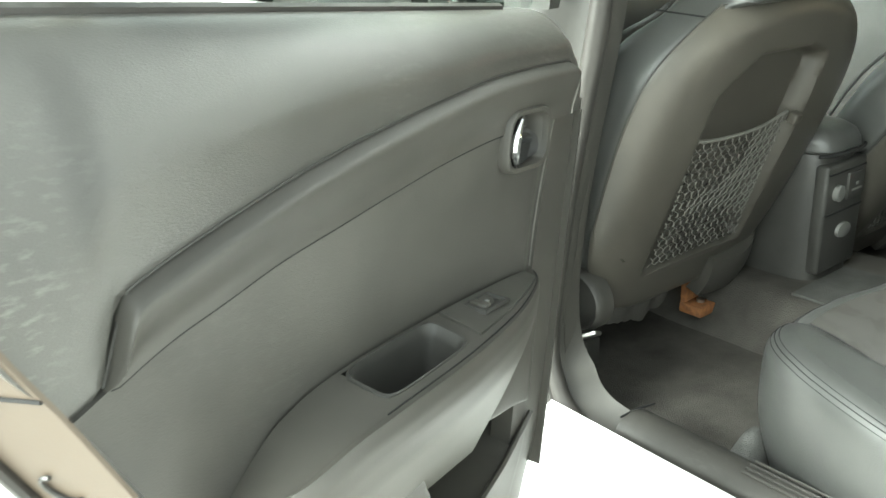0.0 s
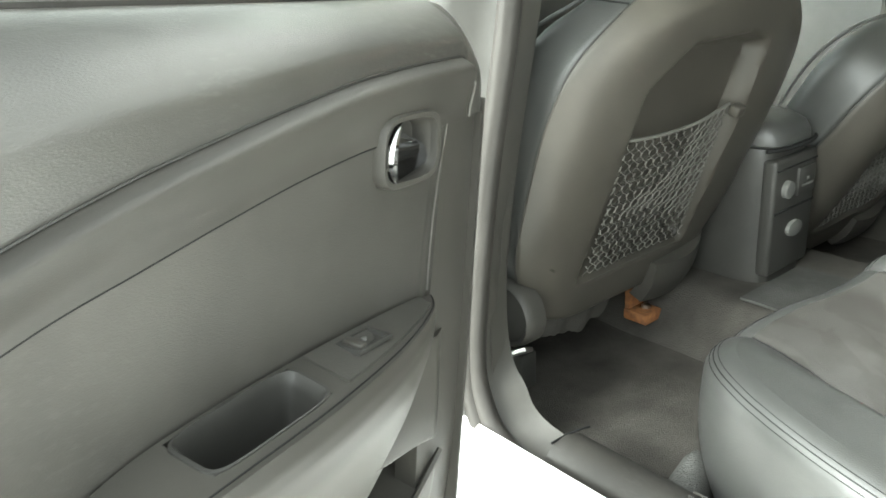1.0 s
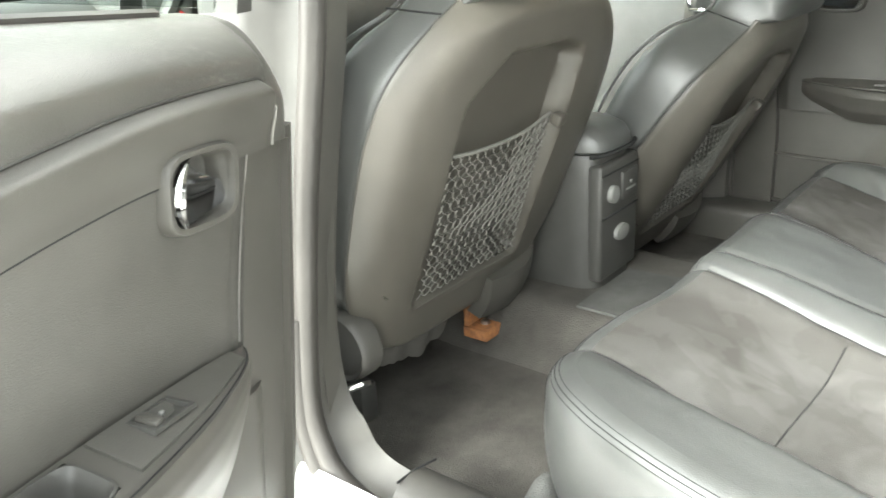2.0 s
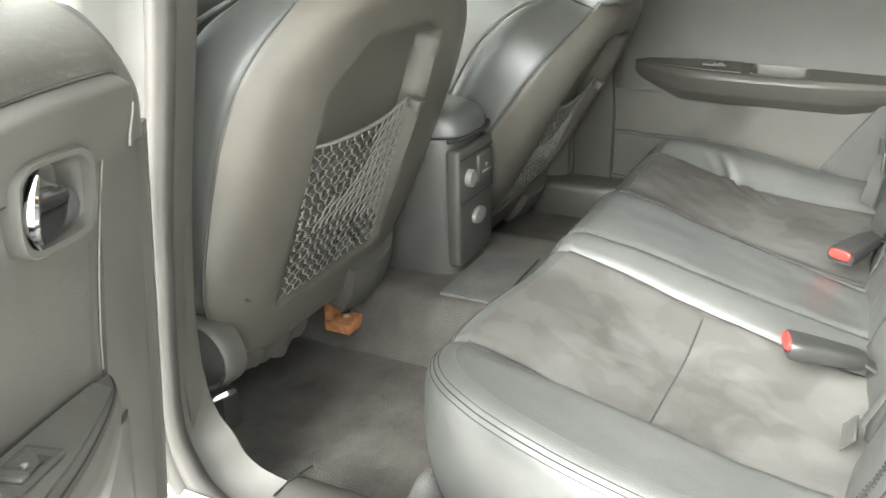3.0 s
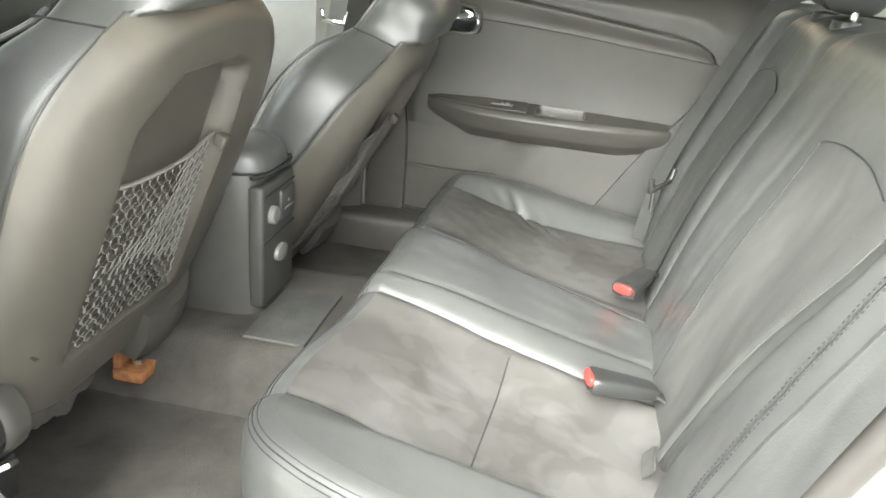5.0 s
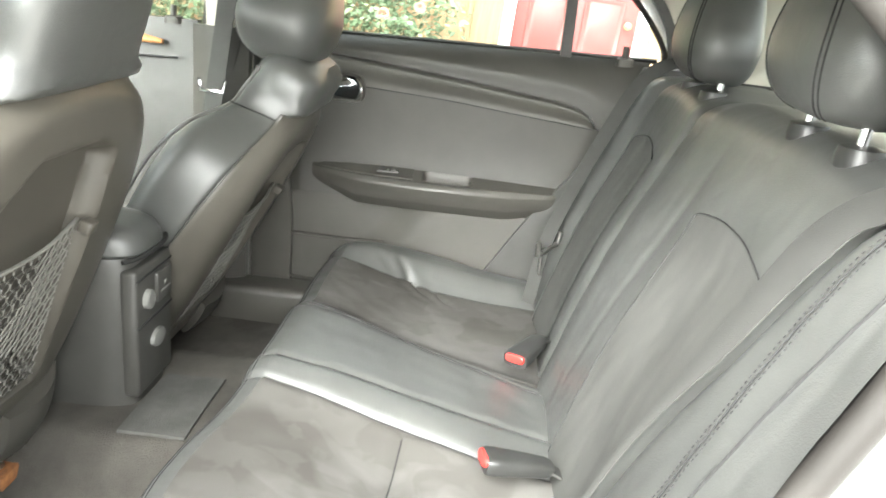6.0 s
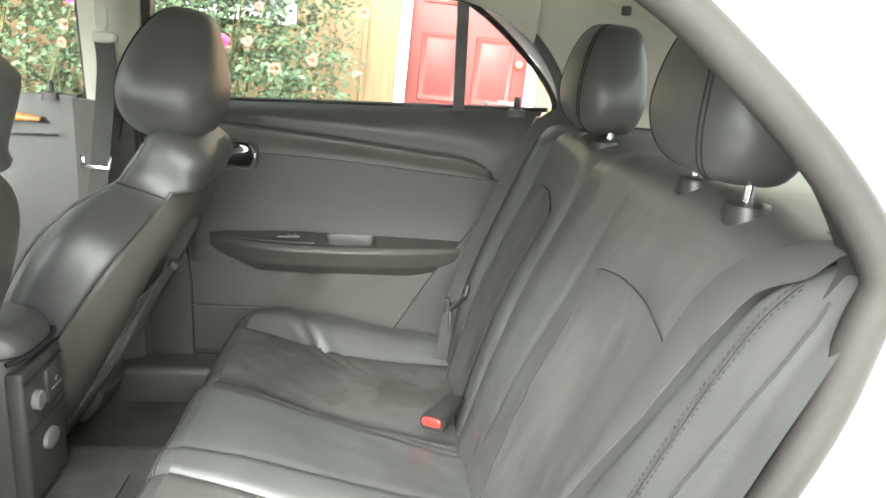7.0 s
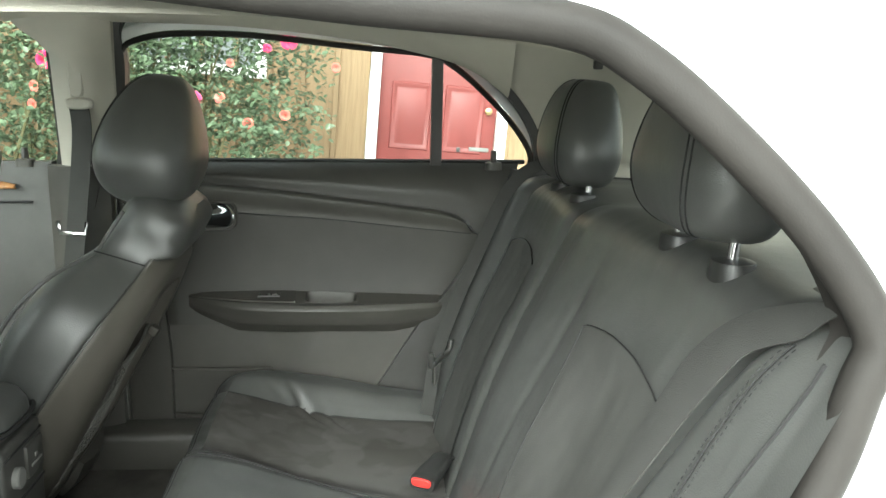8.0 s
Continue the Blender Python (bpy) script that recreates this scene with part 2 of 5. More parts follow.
# ---- mesh tools ----
class Shape:
    """Collects vertices and faces for one mesh."""

    def __init__(self):
        self.v, self.f = [], []

    def sheet(self, fn, us, vs, loop_u=False, skip=None):
        """A grid of fn(u, v)."""
        base, nu, nv = len(self.v), len(us), len(vs)
        self.v += [tuple(fn(u, v)) for v in vs for u in us]
        for j in range(nv - 1):
            for i in range(nu if loop_u else nu - 1):
                if skip and skip(us[i], us[(i + 1) % nu], vs[j], vs[j + 1]):
                    continue
                k = (i + 1) % nu
                self.f.append((base + j * nu + i, base + j * nu + k, base + (j + 1) * nu + k, base + (j + 1) * nu + i))
        return self

    def rings(self, loops, cap=True):
        """Joins closed loops of equal length, with caps at both ends."""
        base, n = len(self.v), len(loops[0])
        for lp in loops:
            self.v += [tuple(p) for p in lp]
        for j in range(len(loops) - 1):
            for i in range(n):
                k = (i + 1) % n
                self.f.append((base + j * n + i, base + j * n + k, base + (j + 1) * n + k, base + (j + 1) * n + i))
        if cap:
            self.f.append(tuple(base + i for i in reversed(range(n))))
            self.f.append(tuple(base + (len(loops) - 1) * n + i for i in range(n)))
        return self

    def tube(self, path, radius, sides=6, closed=False, flat=1.0):
        """A round tube along a path; radius may be a list."""
        pts = [Vector(p) for p in path]
        n = len(pts)
        loops = []
        for i, p in enumerate(pts):
            a = pts[i - 1] if (i or closed) else p
            b = pts[(i + 1) % n] if (i < n - 1 or closed) else p
            d = (b - a).normalized() if (b - a).length > 1e-9 else Vector((0, 0, 1))
            ref = Vector((1, 0, 0)) if abs(d.x) < 0.8 else Vector((0, 0, 1))
            s = d.cross(ref).normalized()
            w = d.cross(s)
            r = radius[i] if isinstance(radius, (list, tuple)) else radius
            loops.append([p + (s * math.cos(q) + w * math.sin(q) * flat) * r for q in (2 * math.pi * k / sides for k in range(sides))])
        if closed:
            loops.append(loops[0])
        return self.rings(loops, cap=not closed)

    def ribbon(self, path, across, width, thick=0.0016):
        """A flat strap along a path; across: the direction of its width."""
        loops = []
        pts = [Vector(p) for p in path]
        for i, p in enumerate(pts):
            d = (pts[min(i + 1, len(pts) - 1)] - pts[max(i - 1, 0)]).normalized()
            acr = Vector(across[i] if isinstance(across, list) else across)
            acr = (acr - d * acr.dot(d)).normalized() * (width[i] if isinstance(width, list) else width) / 2
            nn = d.cross(acr).normalized() * thick / 2
            loops.append([p - acr - nn, p + acr - nn, p + acr + nn, p - acr + nn])
        return self.rings(loops)

    def block(self, lo, hi, round_by=0.0, steps=3):
        """A box with rounded edges."""
        bm = bmesh.new()
        bmesh.ops.create_cube(bm, size=1)
        lo, hi = Vector(lo), Vector(hi)
        for v in bm.verts:
            v.co = Vector(((lo[i] + hi[i]) / 2 + v.co[i] * (hi[i] - lo[i]) for i in range(3)))
        if round_by:
            bmesh.ops.bevel(bm, geom=bm.edges[:], offset=round_by, segments=steps, profile=0.5, affect="EDGES")
        self.join(bm)
        return self

    def join(self, bm, m=None):
        base = len(self.v)
        bm.verts.index_update()
        self.v += [tuple((m @ v.co) if m else v.co) for v in bm.verts]
        self.f += [tuple(base + v.index for v in f.verts) for f in bm.faces]
        bm.free()

    def turn(self, m):
        self.v = [tuple(m @ Vector(p)) for p in self.v]
        return self

    def shell(self, off):
        """Gives an open sheet thickness: a second skin moved by off, joined round the border."""
        n = len(self.v)
        edges = {}
        for f in self.f:
            for a, b in zip(f, f[1:] + f[:1]):
                edges[(a, b)] = edges.get((a, b), 0) + 1
        rim = [(a, b) for (a, b) in edges if (b, a) not in edges]
        self.v += [(x + off[0], y + off[1], z + off[2]) for x, y, z in self.v]
        self.f += [tuple(n + i for i in reversed(f)) for f in self.f] + [(b, a, a + n, b + n) for a, b in rim]
        return self


def part(name, shape, material, parent=None, label="", smooth=True, sharp=38):
    """Links a shape as one mesh object, under a thing where one is given."""
    me = bpy.data.meshes.new(name)
    me.from_pydata(shape.v, [], shape.f)
    me.validate()
    me.materials.append(material)
    ob = new(name, me)
    if smooth:
        me.polygons.foreach_set("use_smooth", [True] * len(me.polygons))
        me.set_sharp_from_angle(angle=radians(sharp))
    if parent:
        ob.parent = parent
    if label:
        ob["label"] = label
    return ob


def thing(name, label, category, m=CAR, kind="", group=""):
    """An empty at the base of a thing, which its parts hang on."""
    ob = new(name)
    ob.matrix_world = m
    return tagged(ob, label, category, group, kind)


def span(a, b, n):
    return [a + (b - a) * i / n for i in range(n + 1)]


def step(a, b, x):
    t = min(1, max(0, (x - a) / (b - a)))
    return t * t * (3 - 2 * t)


def curve(knots, x):
    """A smooth line through knots (x, y)."""
    if x <= knots[0][0]:
        return knots[0][1]
    for i in range(len(knots) - 1):
        (x0, y0), (x1, y1) = knots[i], knots[i + 1]
        if x <= x1:
            s = lambda k: (knots[k + 1][1] - knots[k - 1][1]) / (knots[k + 1][0] - knots[k - 1][0]) if 0 < k < len(knots) - 1 else (y1 - y0) / (x1 - x0)
            h, t = x1 - x0, (x - x0) / (x1 - x0)
            return (2 * t**3 - 3 * t * t + 1) * y0 + (t**3 - 2 * t * t + t) * h * s(i) + (3 * t * t - 2 * t**3) * y1 + (t**3 - t * t) * h * s(i + 1)
    return knots[-1][1]


def smooth_path(pts, n=8, closed=False):
    """Catmull-Rom points through pts."""
    p = [Vector(q) for q in pts]
    out = []
    m = len(p)
    for i in range(m if closed else m - 1):
        a, b, c, d = (p[(i + k) % m] if closed else p[min(max(i + k, 0), m - 1)] for k in (-1, 0, 1, 2))
        for k in range(n):
            t = k / n
            out.append(0.5 * (2 * b + (c - a) * t + (2 * a - 5 * b + 4 * c - d) * t * t + (3 * b - a - 3 * c + d) * t**3))
    if not closed:
        out.append(p[-1])
    return out


def oval(cx, cy, cz, a, b, n, power=2.6):
    """A rounded loop in the level plane."""
    out = []
    for k in range(n):
        q = 2 * math.pi * k / n
        c, s = math.cos(q), math.sin(q)
        out.append(Vector((cx + a * math.copysign(abs(c) ** (2 / power), c), cy + b * math.copysign(abs(s) ** (2 / power), s), cz)))
    return out


# ---- cabin floor, tunnel, sills ----
def floor_height(x, y):
    """Carpet: flat wells, with the tunnel along the middle."""
    hump = step(-0.25, -0.165, x) * (1 - step(0.16, 0.27, x))
    return 0.27 + 0.115 * hump + 0.03 * step(1.15, 1.6, y) + 0.003 * noise.noise((x * 9, y * 9, 0))


carpet = part("floor", Shape().sheet(lambda u, v: (u, v, floor_height(u, v)), span(-0.66, 0.66, 66), span(0.1, 2.2, 60)).shell((0, 0, -0.03)), CARPET)
carpet.matrix_world = CAR
tagged(carpet, "worn charcoal carpet over the cabin floor", "floor", kind="structure")
hump = part("tunnel_mat", Shape().sheet(lambda u, v: (u, v, floor_height(u, v) + 0.006), span(-0.165, 0.05, 24), span(0.842, 0.955, 10)).shell((0, 0, -0.005)), CARPET_GREY)
hump.matrix_world = CAR
tagged(hump, "lighter grey carpet patch over the tunnel hump", "carpet")

# ---- rear bench cushion ----
bench = thing("rear_bench", "black leather rear bench with rubbed grey suede inserts", "car seat")


FRONT_Y = [(-0.675, 0.79), (-0.45, 0.798), (-0.3, 0.782), (-0.15, 0.762), (0.0, 0.756), (0.15, 0.757), (0.35, 0.764), (0.53, 0.76), (0.68, 0.745)]
CUTS = [(-0.475, -0.14), (-0.14, -0.08), (-0.08, 0.16), (0.16, 0.195), (0.195, 0.53)]
BENCH_REAR = [-0.633, -0.49, -0.2, -0.1, 0.06, 0.1, 0.555, 0.66]
H_INSERT = [(0.2, 0.396), (0.34, 0.404), (0.5, 0.427), (0.6, 0.456), (0.7, 0.489), (0.78, 0.502)]
H_MIDDLE = [(0.2, 0.416), (0.3, 0.432), (0.45, 0.467), (0.6, 0.503), (0.7, 0.519), (0.76, 0.521)]
H_BOLSTER = [(0.2, 0.425), (0.3, 0.436), (0.45, 0.463), (0.6, 0.493), (0.7, 0.507), (0.78, 0.507)]


def bench_edge(k, f):
    """Front outline of the cushion: section k, fraction f; a point in plan."""
    if 0 < k < 6:
        a, b = CUTS[k - 1]
        x = a + (b - a) * f
        return x, curve(FRONT_Y, x)
    q = math.pi / 2 * (1 - f if k == 0 else f)
    x = -0.475 - 0.2 * math.sin(q) ** 0.75 if k == 0 else 0.53 + 0.145 * math.sin(q) ** 0.75
    return x, 0.4 + (curve(FRONT_Y, x) - 0.4) * max(0.0, math.cos(q)) ** (0.75 if k == 0 else 0.62)


def bench_top(x, y):
    f = (y - 0.2) / 0.56
    b = [-0.49 + 0.015 * f, -0.2 + 0.06 * f, 0.1 + 0.095 * f, 0.555 - 0.025 * f]
    ins, mid, bol = curve(H_INSERT, y), curve(H_MIDDLE, y), curve(H_BOLSTER, y)
    wb = (1 - step(b[0] - 0.055, b[0] + 0.012, x)) + step(b[3] - 0.01, b[3] + 0.05, x)
    wm = step(b[1] - 0.13, b[1] + 0.095, x) * (1 - step(b[2] - 0.06, b[2] + 0.08, x))
    z = ins + (bol - ins) * wb + (mid - ins) * wm
    # padding swells between the seams
    z += 0.006 * math.exp(-(((x - b[1] - 0.035) / 0.03) ** 2)) * step(0.3, 0.5, y)
    z += 0.007 * math.exp(-(((x - 0.62) / 0.05) ** 2)) + 0.006 * math.exp(-(((x + 0.33) / 0.1) ** 2)) * step(0.5, 0.62, y)
    for line, deep in ((b[0], 0.006), (b[1], 0.008), (-0.1 + 0.02 * f, 0.005), (0.06 + 0.1 * f, 0.005), (b[2], 0.006), (b[3], 0.006)):
        z -= deep * math.exp(-(((x - line) / 0.007) ** 2))
    if b[0] < x < b[1]:
        z -= 0.006 * math.exp(-(((y - 0.492 + 0.05 * (x + 0.3)) / 0.009) ** 2))
    # sagged creases at the inner edge of the far bolster
    for cx, cy, ang, ln, deep in ((0.535, 0.545, 0.75, 0.05, 0.016), (0.51, 0.475, 0.65, 0.035, 0.012), (0.55, 0.6, 1.0, 0.03, 0.005)):
        dx, dy = x - cx, y - cy
        al, ac = dx * math.cos(ang) + dy * math.sin(ang), -dx * math.sin(ang) + dy * math.cos(ang)
        z -= deep * math.exp(-((ac / 0.008) ** 2) - (al / ln) ** 2)
        z += 0.4 * deep * math.exp(-(((ac - 0.016) / 0.012) ** 2) - (al / ln) ** 2)
    return z + 0.0035 * noise.noise((x * 7, y * 7, 3)) + 0.0014 * noise.noise((x * 25, y * 25, 1))


def bench_point(k, f, v):
    ex, ey = bench_edge(k, f)
    a, b = bench_edge(k, max(0, f - 0.01)), bench_edge(k, min(1, f + 0.01))
    t = Vector((b[0] - a[0], b[1] - a[1], 0))
    n = Vector((-t.y, t.x, 0)).normalized()
    r = 0.042
    ix, iy = ex - n.x * r, ey - n.y * r
    rx = BENCH_REAR[k] + (BENCH_REAR[k + 1] - BENCH_REAR[k]) * f
    zt = bench_top(ix, iy)
    if v <= 1:
        x, y = rx + (ix - rx) * v, 0.2 + (iy - 0.2) * v
        return x, y, bench_top(x, y)
    if v <= 2:
        q = (v - 1) * math.pi / 2
        return ix + n.x * r * math.sin(q), iy + n.y * r * math.sin(q), zt - r * (1 - math.cos(q))
    w = v - 2
    back = 0.03 * w - 0.014 * math.sin(w * math.pi)
    return ex - n.x * back, ey - n.y * back, zt - r + (0.262 - zt + r) * w


V_TOP = span(0, 1, 64)
for k, (nm, mt, lb, cols) in enumerate([
    ("outer_bolster", LEATHER, "smooth black leather bolster with a double seam", 26), ("suede_insert", SUEDE_SEAT, "grey suede insert with brushed pale marks", 44),
    ("middle_roll", LEATHER, "", 14), ("middle_pad", LEATHER, "", 24), ("middle_roll", LEATHER, "", 8), ("suede_insert", SUEDE_SEAT, "grey suede insert with brushed pale marks", 48),
    ("outer_bolster", LEATHER, "creased leather bolster beside the far door", 28),
]):
    fs = span(0, 1, cols)
    part(nm, Shape().sheet(lambda u, v: bench_point(k, u, v), fs, V_TOP), mt, bench, lb)
    part("front_face", Shape().sheet(lambda u, v: bench_point(k, u, v), fs, span(1, 2, 6)[:-1] + span(2, 3, 8)), LEATHER, bench)
    for v, r in ((1.38, 0.0006), (1.5, 0.0009), (1.62, 0.0006)):
        part("front_seam", Shape().tube([bench_point(k, f, v) for f in fs], r, 5), SEAM, bench)
    if k:
        part("panel_seam", Shape().tube([Vector(bench_point(k, 0, v)) + Vector((0, 0, 0.001)) for v in V_TOP], 0.0013, 5), SEAM, bench)
part("panel_seam", Shape().tube([(x, 0.492 - 0.05 * (x + 0.3), bench_top(x, 0.492 - 0.05 * (x + 0.3)) + 0.001) for x in span(-0.482, -0.188, 24)], 0.0011, 5), SEAM, bench)
def side_point(y, v):
    """The rounded near end of the cushion, from its top edge down."""
    zt, q = bench_top(-0.633, y), min(1, v) * math.pi / 2
    return -0.633 - 0.042 * math.sin(q), y, zt - 0.042 * (1 - math.cos(q)) + (0.262 - zt + 0.042) * max(0, v - 1)


for v, r in ((0.38, 0.0006), (0.5, 0.0009), (0.62, 0.0006)):
    part("front_seam", Shape().tube([side_point(y, v) for y in span(0.1, 0.42, 14)], r, 5), SEAM, bench)
part("cushion_end", Shape().sheet(side_point, span(0.1, 0.42, 14), span(0, 1, 8)[:-1] + span(1, 2, 5)), LEATHER, bench)

# ---- rear seat back: two folding parts and a fixed bolster at each end ----
FACE = [(0.36, 0.258), (0.43, 0.247), (0.57, 0.205), (0.7, 0.155), (0.846, 0.088), (0.97, 0.03), (1.03, 0.004)]
CREVICE = [(0.36, -0.36), (0.43, -0.383), (0.524, -0.407), (0.706, -0.467), (0.781, -0.5), (0.838, -0.517), (0.878, -0.53), (0.912, -0.544), (0.948, -0.563), (0.973, -0.594), (0.991, -0.632), (1.015, -0.676), (1.03, -0.7)]
STITCH = [(0.36, -0.53), (0.6, -0.572), (0.812, -0.596), (0.866, -0.602), (0.926, -0.613), (0.968, -0.629), (0.988, -0.647), (0.998, -0.669), (1.03, -0.71)]
OUTER = [(0.36, -0.575), (0.6, -0.612), (0.78, -0.645), (0.864, -0.663), (0.921, -0.675), (0.963, -0.682), (1.03, -0.686)]
SPLIT, FAR_EDGE = 0.172, 0.545


def relief(x, z):
    """How far the leather stands forward of the plain slope."""
    c = curve(CREVICE, z)
    low = 1 - step(0.93, 1.0, z)
    d = -0.03 * math.exp(-(((x - c) / 0.014) ** 2)) * (0.3 + 0.7 * low) - 0.016 * math.exp(-(((x - SPLIT) / 0.016) ** 2)) - 0.018 * math.exp(-(((x - FAR_EDGE) / 0.016) ** 2))
    if x < c:
        f = (c - x) / (c + 0.725)
        d += 0.008 * math.sin(math.pi * min(1, f * 1.25)) * low
    if x > FAR_EDGE:
        d += 0.022 * math.sin(math.pi * min(1, (x - FAR_EDGE) / 0.12)) * low - 0.06 * step(FAR_EDGE + 0.08, 0.7, x)
    # soft hollows in the seats, a padded ridge between hollow and split, a sag below the headrest
    d -= 0.014 * math.exp(-(((x + 0.29) / 0.1) ** 2)) * (1 - step(0.8, 0.9, z))
    d -= 0.012 * math.exp(-(((x - 0.37) / 0.09) ** 2)) * (1 - step(0.8, 0.9, z))
    d += 0.012 * math.exp(-(((x - 0.05 + 0.15 * (z - 0.7)) / 0.06) ** 2))
    d -= 0.004 * math.exp(-(((x + 0.075 - 0.17 * (0.83 - z)) / 0.01) ** 2)) * step(0.45, 0.6, z) * (1 - step(0.86, 0.95, z))
    d += 0.005 * noise.noise((x * 5, z * 5, 8)) + 0.0016 * noise.noise((x * 20, z * 20, 2)) + 0.0008 * noise.noise((x * 50, z * 30, 5))
    return d


def back_y(x, z):
    return curve(FACE, z) + relief(x, z)


def back_point(sec, f, w):
    """A point of one section: f across it, w up its face from 0 to 1 and over the top to 1.6."""
    def x_at(z):
        lo, hi = {0: (-0.725, curve(CREVICE, z)), 1: (curve(CREVICE, z), SPLIT), 2: (SPLIT, FAR_EDGE), 3: (FAR_EDGE, 0.7)}[sec]
        return lo + (hi - lo) * f
    x = x_at(0.93)
    sag = 0.012 * math.exp(-(((abs(x) - 0.335) / 0.13) ** 2)) - 0.03 * step(0.6, 0.72, abs(x)) ** 2
    z0 = 0.93 + 0.022 * (1 - step(0.0, 0.2, x)) + sag if sec else 0.999
    if w <= 1:
        z = 0.36 + (z0 - 0.36) * w
        x = x_at(z)
        return x, back_y(x, z), z
    x = x_at(z0)
    y0 = back_y(x, z0)
    q = min(1, (w - 1) / 0.3) * math.pi / 2
    y, z = y0 - 0.06 * (1 - math.cos(q)) - 0.012 * q, z0 + (0.042 if sec else 0.018) * math.sin(q)
    if w > 1.3:
        y, z = y - 0.2 * (w - 1.3) / 0.3, z - 0.03 * (w - 1.3)
    return x, y, z


BACK_ROWS = span(0, 1, 54)[:-1] + span(1, 1.3, 9)[:-1] + span(1.3, 1.6, 4)
for sec, nm, cols, lab in ((0, "side_bolster", 34, "leather side bolster with twin rows of stitching"), (1, "folding_back", 84, "wide folding back"), (2, "folding_back", 50, "narrow folding back"), (3, "side_bolster", 16, "")):
    part(nm, Shape().sheet(lambda u, v: back_point(sec, u, v), span(0, 1, cols), BACK_ROWS), LEATHER, bench, lab)
for x0, x1, lean in ((-0.46, -0.15, 1.0), (0.25, 0.485, 0.0)):
    def insert_point(u, v):
        z = 0.375 + (0.845 + 0.022 * math.sin(math.pi * min(1, max(0, u))) ** 0.7 - 0.375) * v
        x = x0 + (x1 - x0) * u + lean * ((curve(CREVICE, z) + 0.5) * (1 - u) * 0.8 + 0.02 * (1 - v) * u)
        return x, back_y(x, z) + 0.0035, z
    part("suede_insert", Shape().sheet(insert_point, span(0, 1, 36), span(0.0, 1, 46)), SUEDE, bench, "flat grey suede insert panel")
    rim = [insert_point(u, 1) for u in span(0, 1, 26)] + [insert_point(1, v) for v in span(1, 0.0, 40)[1:]]
    part("insert_seam", Shape().tube(rim, 0.0013, 5), SEAM, bench)
for off, r, mt in ((-0.008, 0.001, THREAD), (-0.0, 0.0013, SEAM), (0.008, 0.001, THREAD)):
    line = [(curve(STITCH, z) + off, back_y(curve(STITCH, z) + off, z) + 0.0022, z + 0.0008) for z in span(0.4, 0.976, 170)]
    if mt is THREAD:
        dashes = Shape()
        for p, q in zip(line[::2], line[1::2]):
            dashes.tube([p, q], 0.0007, 4)
        tagged(part("stitching", dashes, SEAM, bench, "dark stitching thread"), kind="stuff")
    else:
        part("bolster_seam", Shape().tube(line, r, 5), mt, bench)

# dark tube standing in for the shade between bolster and side trim
part("edge_valley", Shape().tube([(curve(OUTER, z), back_y(curve(OUTER, z), z) + 0.0004, z) for z in span(0.4, 0.975, 60)], 0.0022, 6), SEAM, bench, "dark line for the shaded valley at the bolster's outer edge")

for xs in (SPLIT, FAR_EDGE):
    part("split_seam", Shape().tube([(xs, back_y(xs, z) + 0.0006, z) for z in span(0.42, 0.92, 50)], 0.0014, 5), SEAM, bench)


def headrest(name, cx, cy, cz, half, tilt, label, posts=True, lift=0.055, deep=0.064, tall=0.19, taper=0.16, blunt=0.42):
    """A padded headrest on two chrome posts; cz: its underside."""
    m = CAR @ Matrix.Translation((cx, cy, cz)) @ Matrix.Rotation(radians(tilt), 4, "X")
    ob = thing(name, label, "headrest", m)
    loops = []
    for i in range(25):
        q = math.pi * i / 24
        z = tall / 2 - tall / 2 * math.copysign(abs(math.cos(q)) ** 0.75, math.cos(q))
        w = max(0.02, math.sin(q)) ** blunt
        narrow = 1 - taper * step(0.3, 1.0, z / tall)
        loops.append(oval(0, 0.012 * math.sin(q), z, half * w * narrow, deep * w * (0.4 + 0.6 * narrow), 40, 3.0))
    part("pad", Shape().rings(loops), LEATHER, ob)
    for s in (-1, 1):
        for off in (-0.0045, 0.0045):
            line = []
            for i in range(2, 23):
                q = math.pi * i / 24
                z = tall / 2 - tall / 2 * math.copysign(abs(math.cos(q)) ** 0.75, math.cos(q))
                w = max(0.02, math.sin(q)) ** blunt
                a, b = half * w * (1 - taper * step(0.3, 1.0, z / tall)), deep * w * (1 - 0.6 * taper * step(0.3, 1.0, z / tall))
                x = s * 0.66 * a + off
                line.append((x, 0.012 * math.sin(q) + b * (1 - min(0.999, abs(x) / a) ** 3.0) ** (1 / 3.0) + 0.0004, z))
            part("seam", Shape().tube(smooth_path(line, 2), 0.0011, 5), SEAM, ob)
    if posts:
        for s in (-1, 1):
            part("post", Shape().tube([(s * 0.083, 0, z) for z in span(-lift - 0.05, 0.02, 4)], 0.0065, 12), CHROME, ob, "chrome post")
    return ob


for s in (-1, 1):
    headrest("rear_headrest", s * 0.335, -0.004 if s < 0 else -0.014, 1.018 if s < 0 else 0.99, 0.146 if s < 0 else 0.14, 6, "padded black leather headrest raised on chrome posts" if s < 0 else "padded black leather headrest low on the far seat", taper=0.3, tall=0.205, deep=0.072, blunt=0.52)
    for p in (-1, 1):
        x = s * 0.335 + p * 0.083
        part("post_guide", Shape().rings([oval(x, -0.004, z, a, a * 0.85, 20, 2.4) for z, a in ((0.94, 0.031), (0.992 if s < 0 else 0.97, 0.03), (1.003 if s < 0 else 0.982, 0.027), (1.006 if s < 0 else 0.986, 0.014))]), BLACK_PLASTIC, bench, "black plastic guide collar")

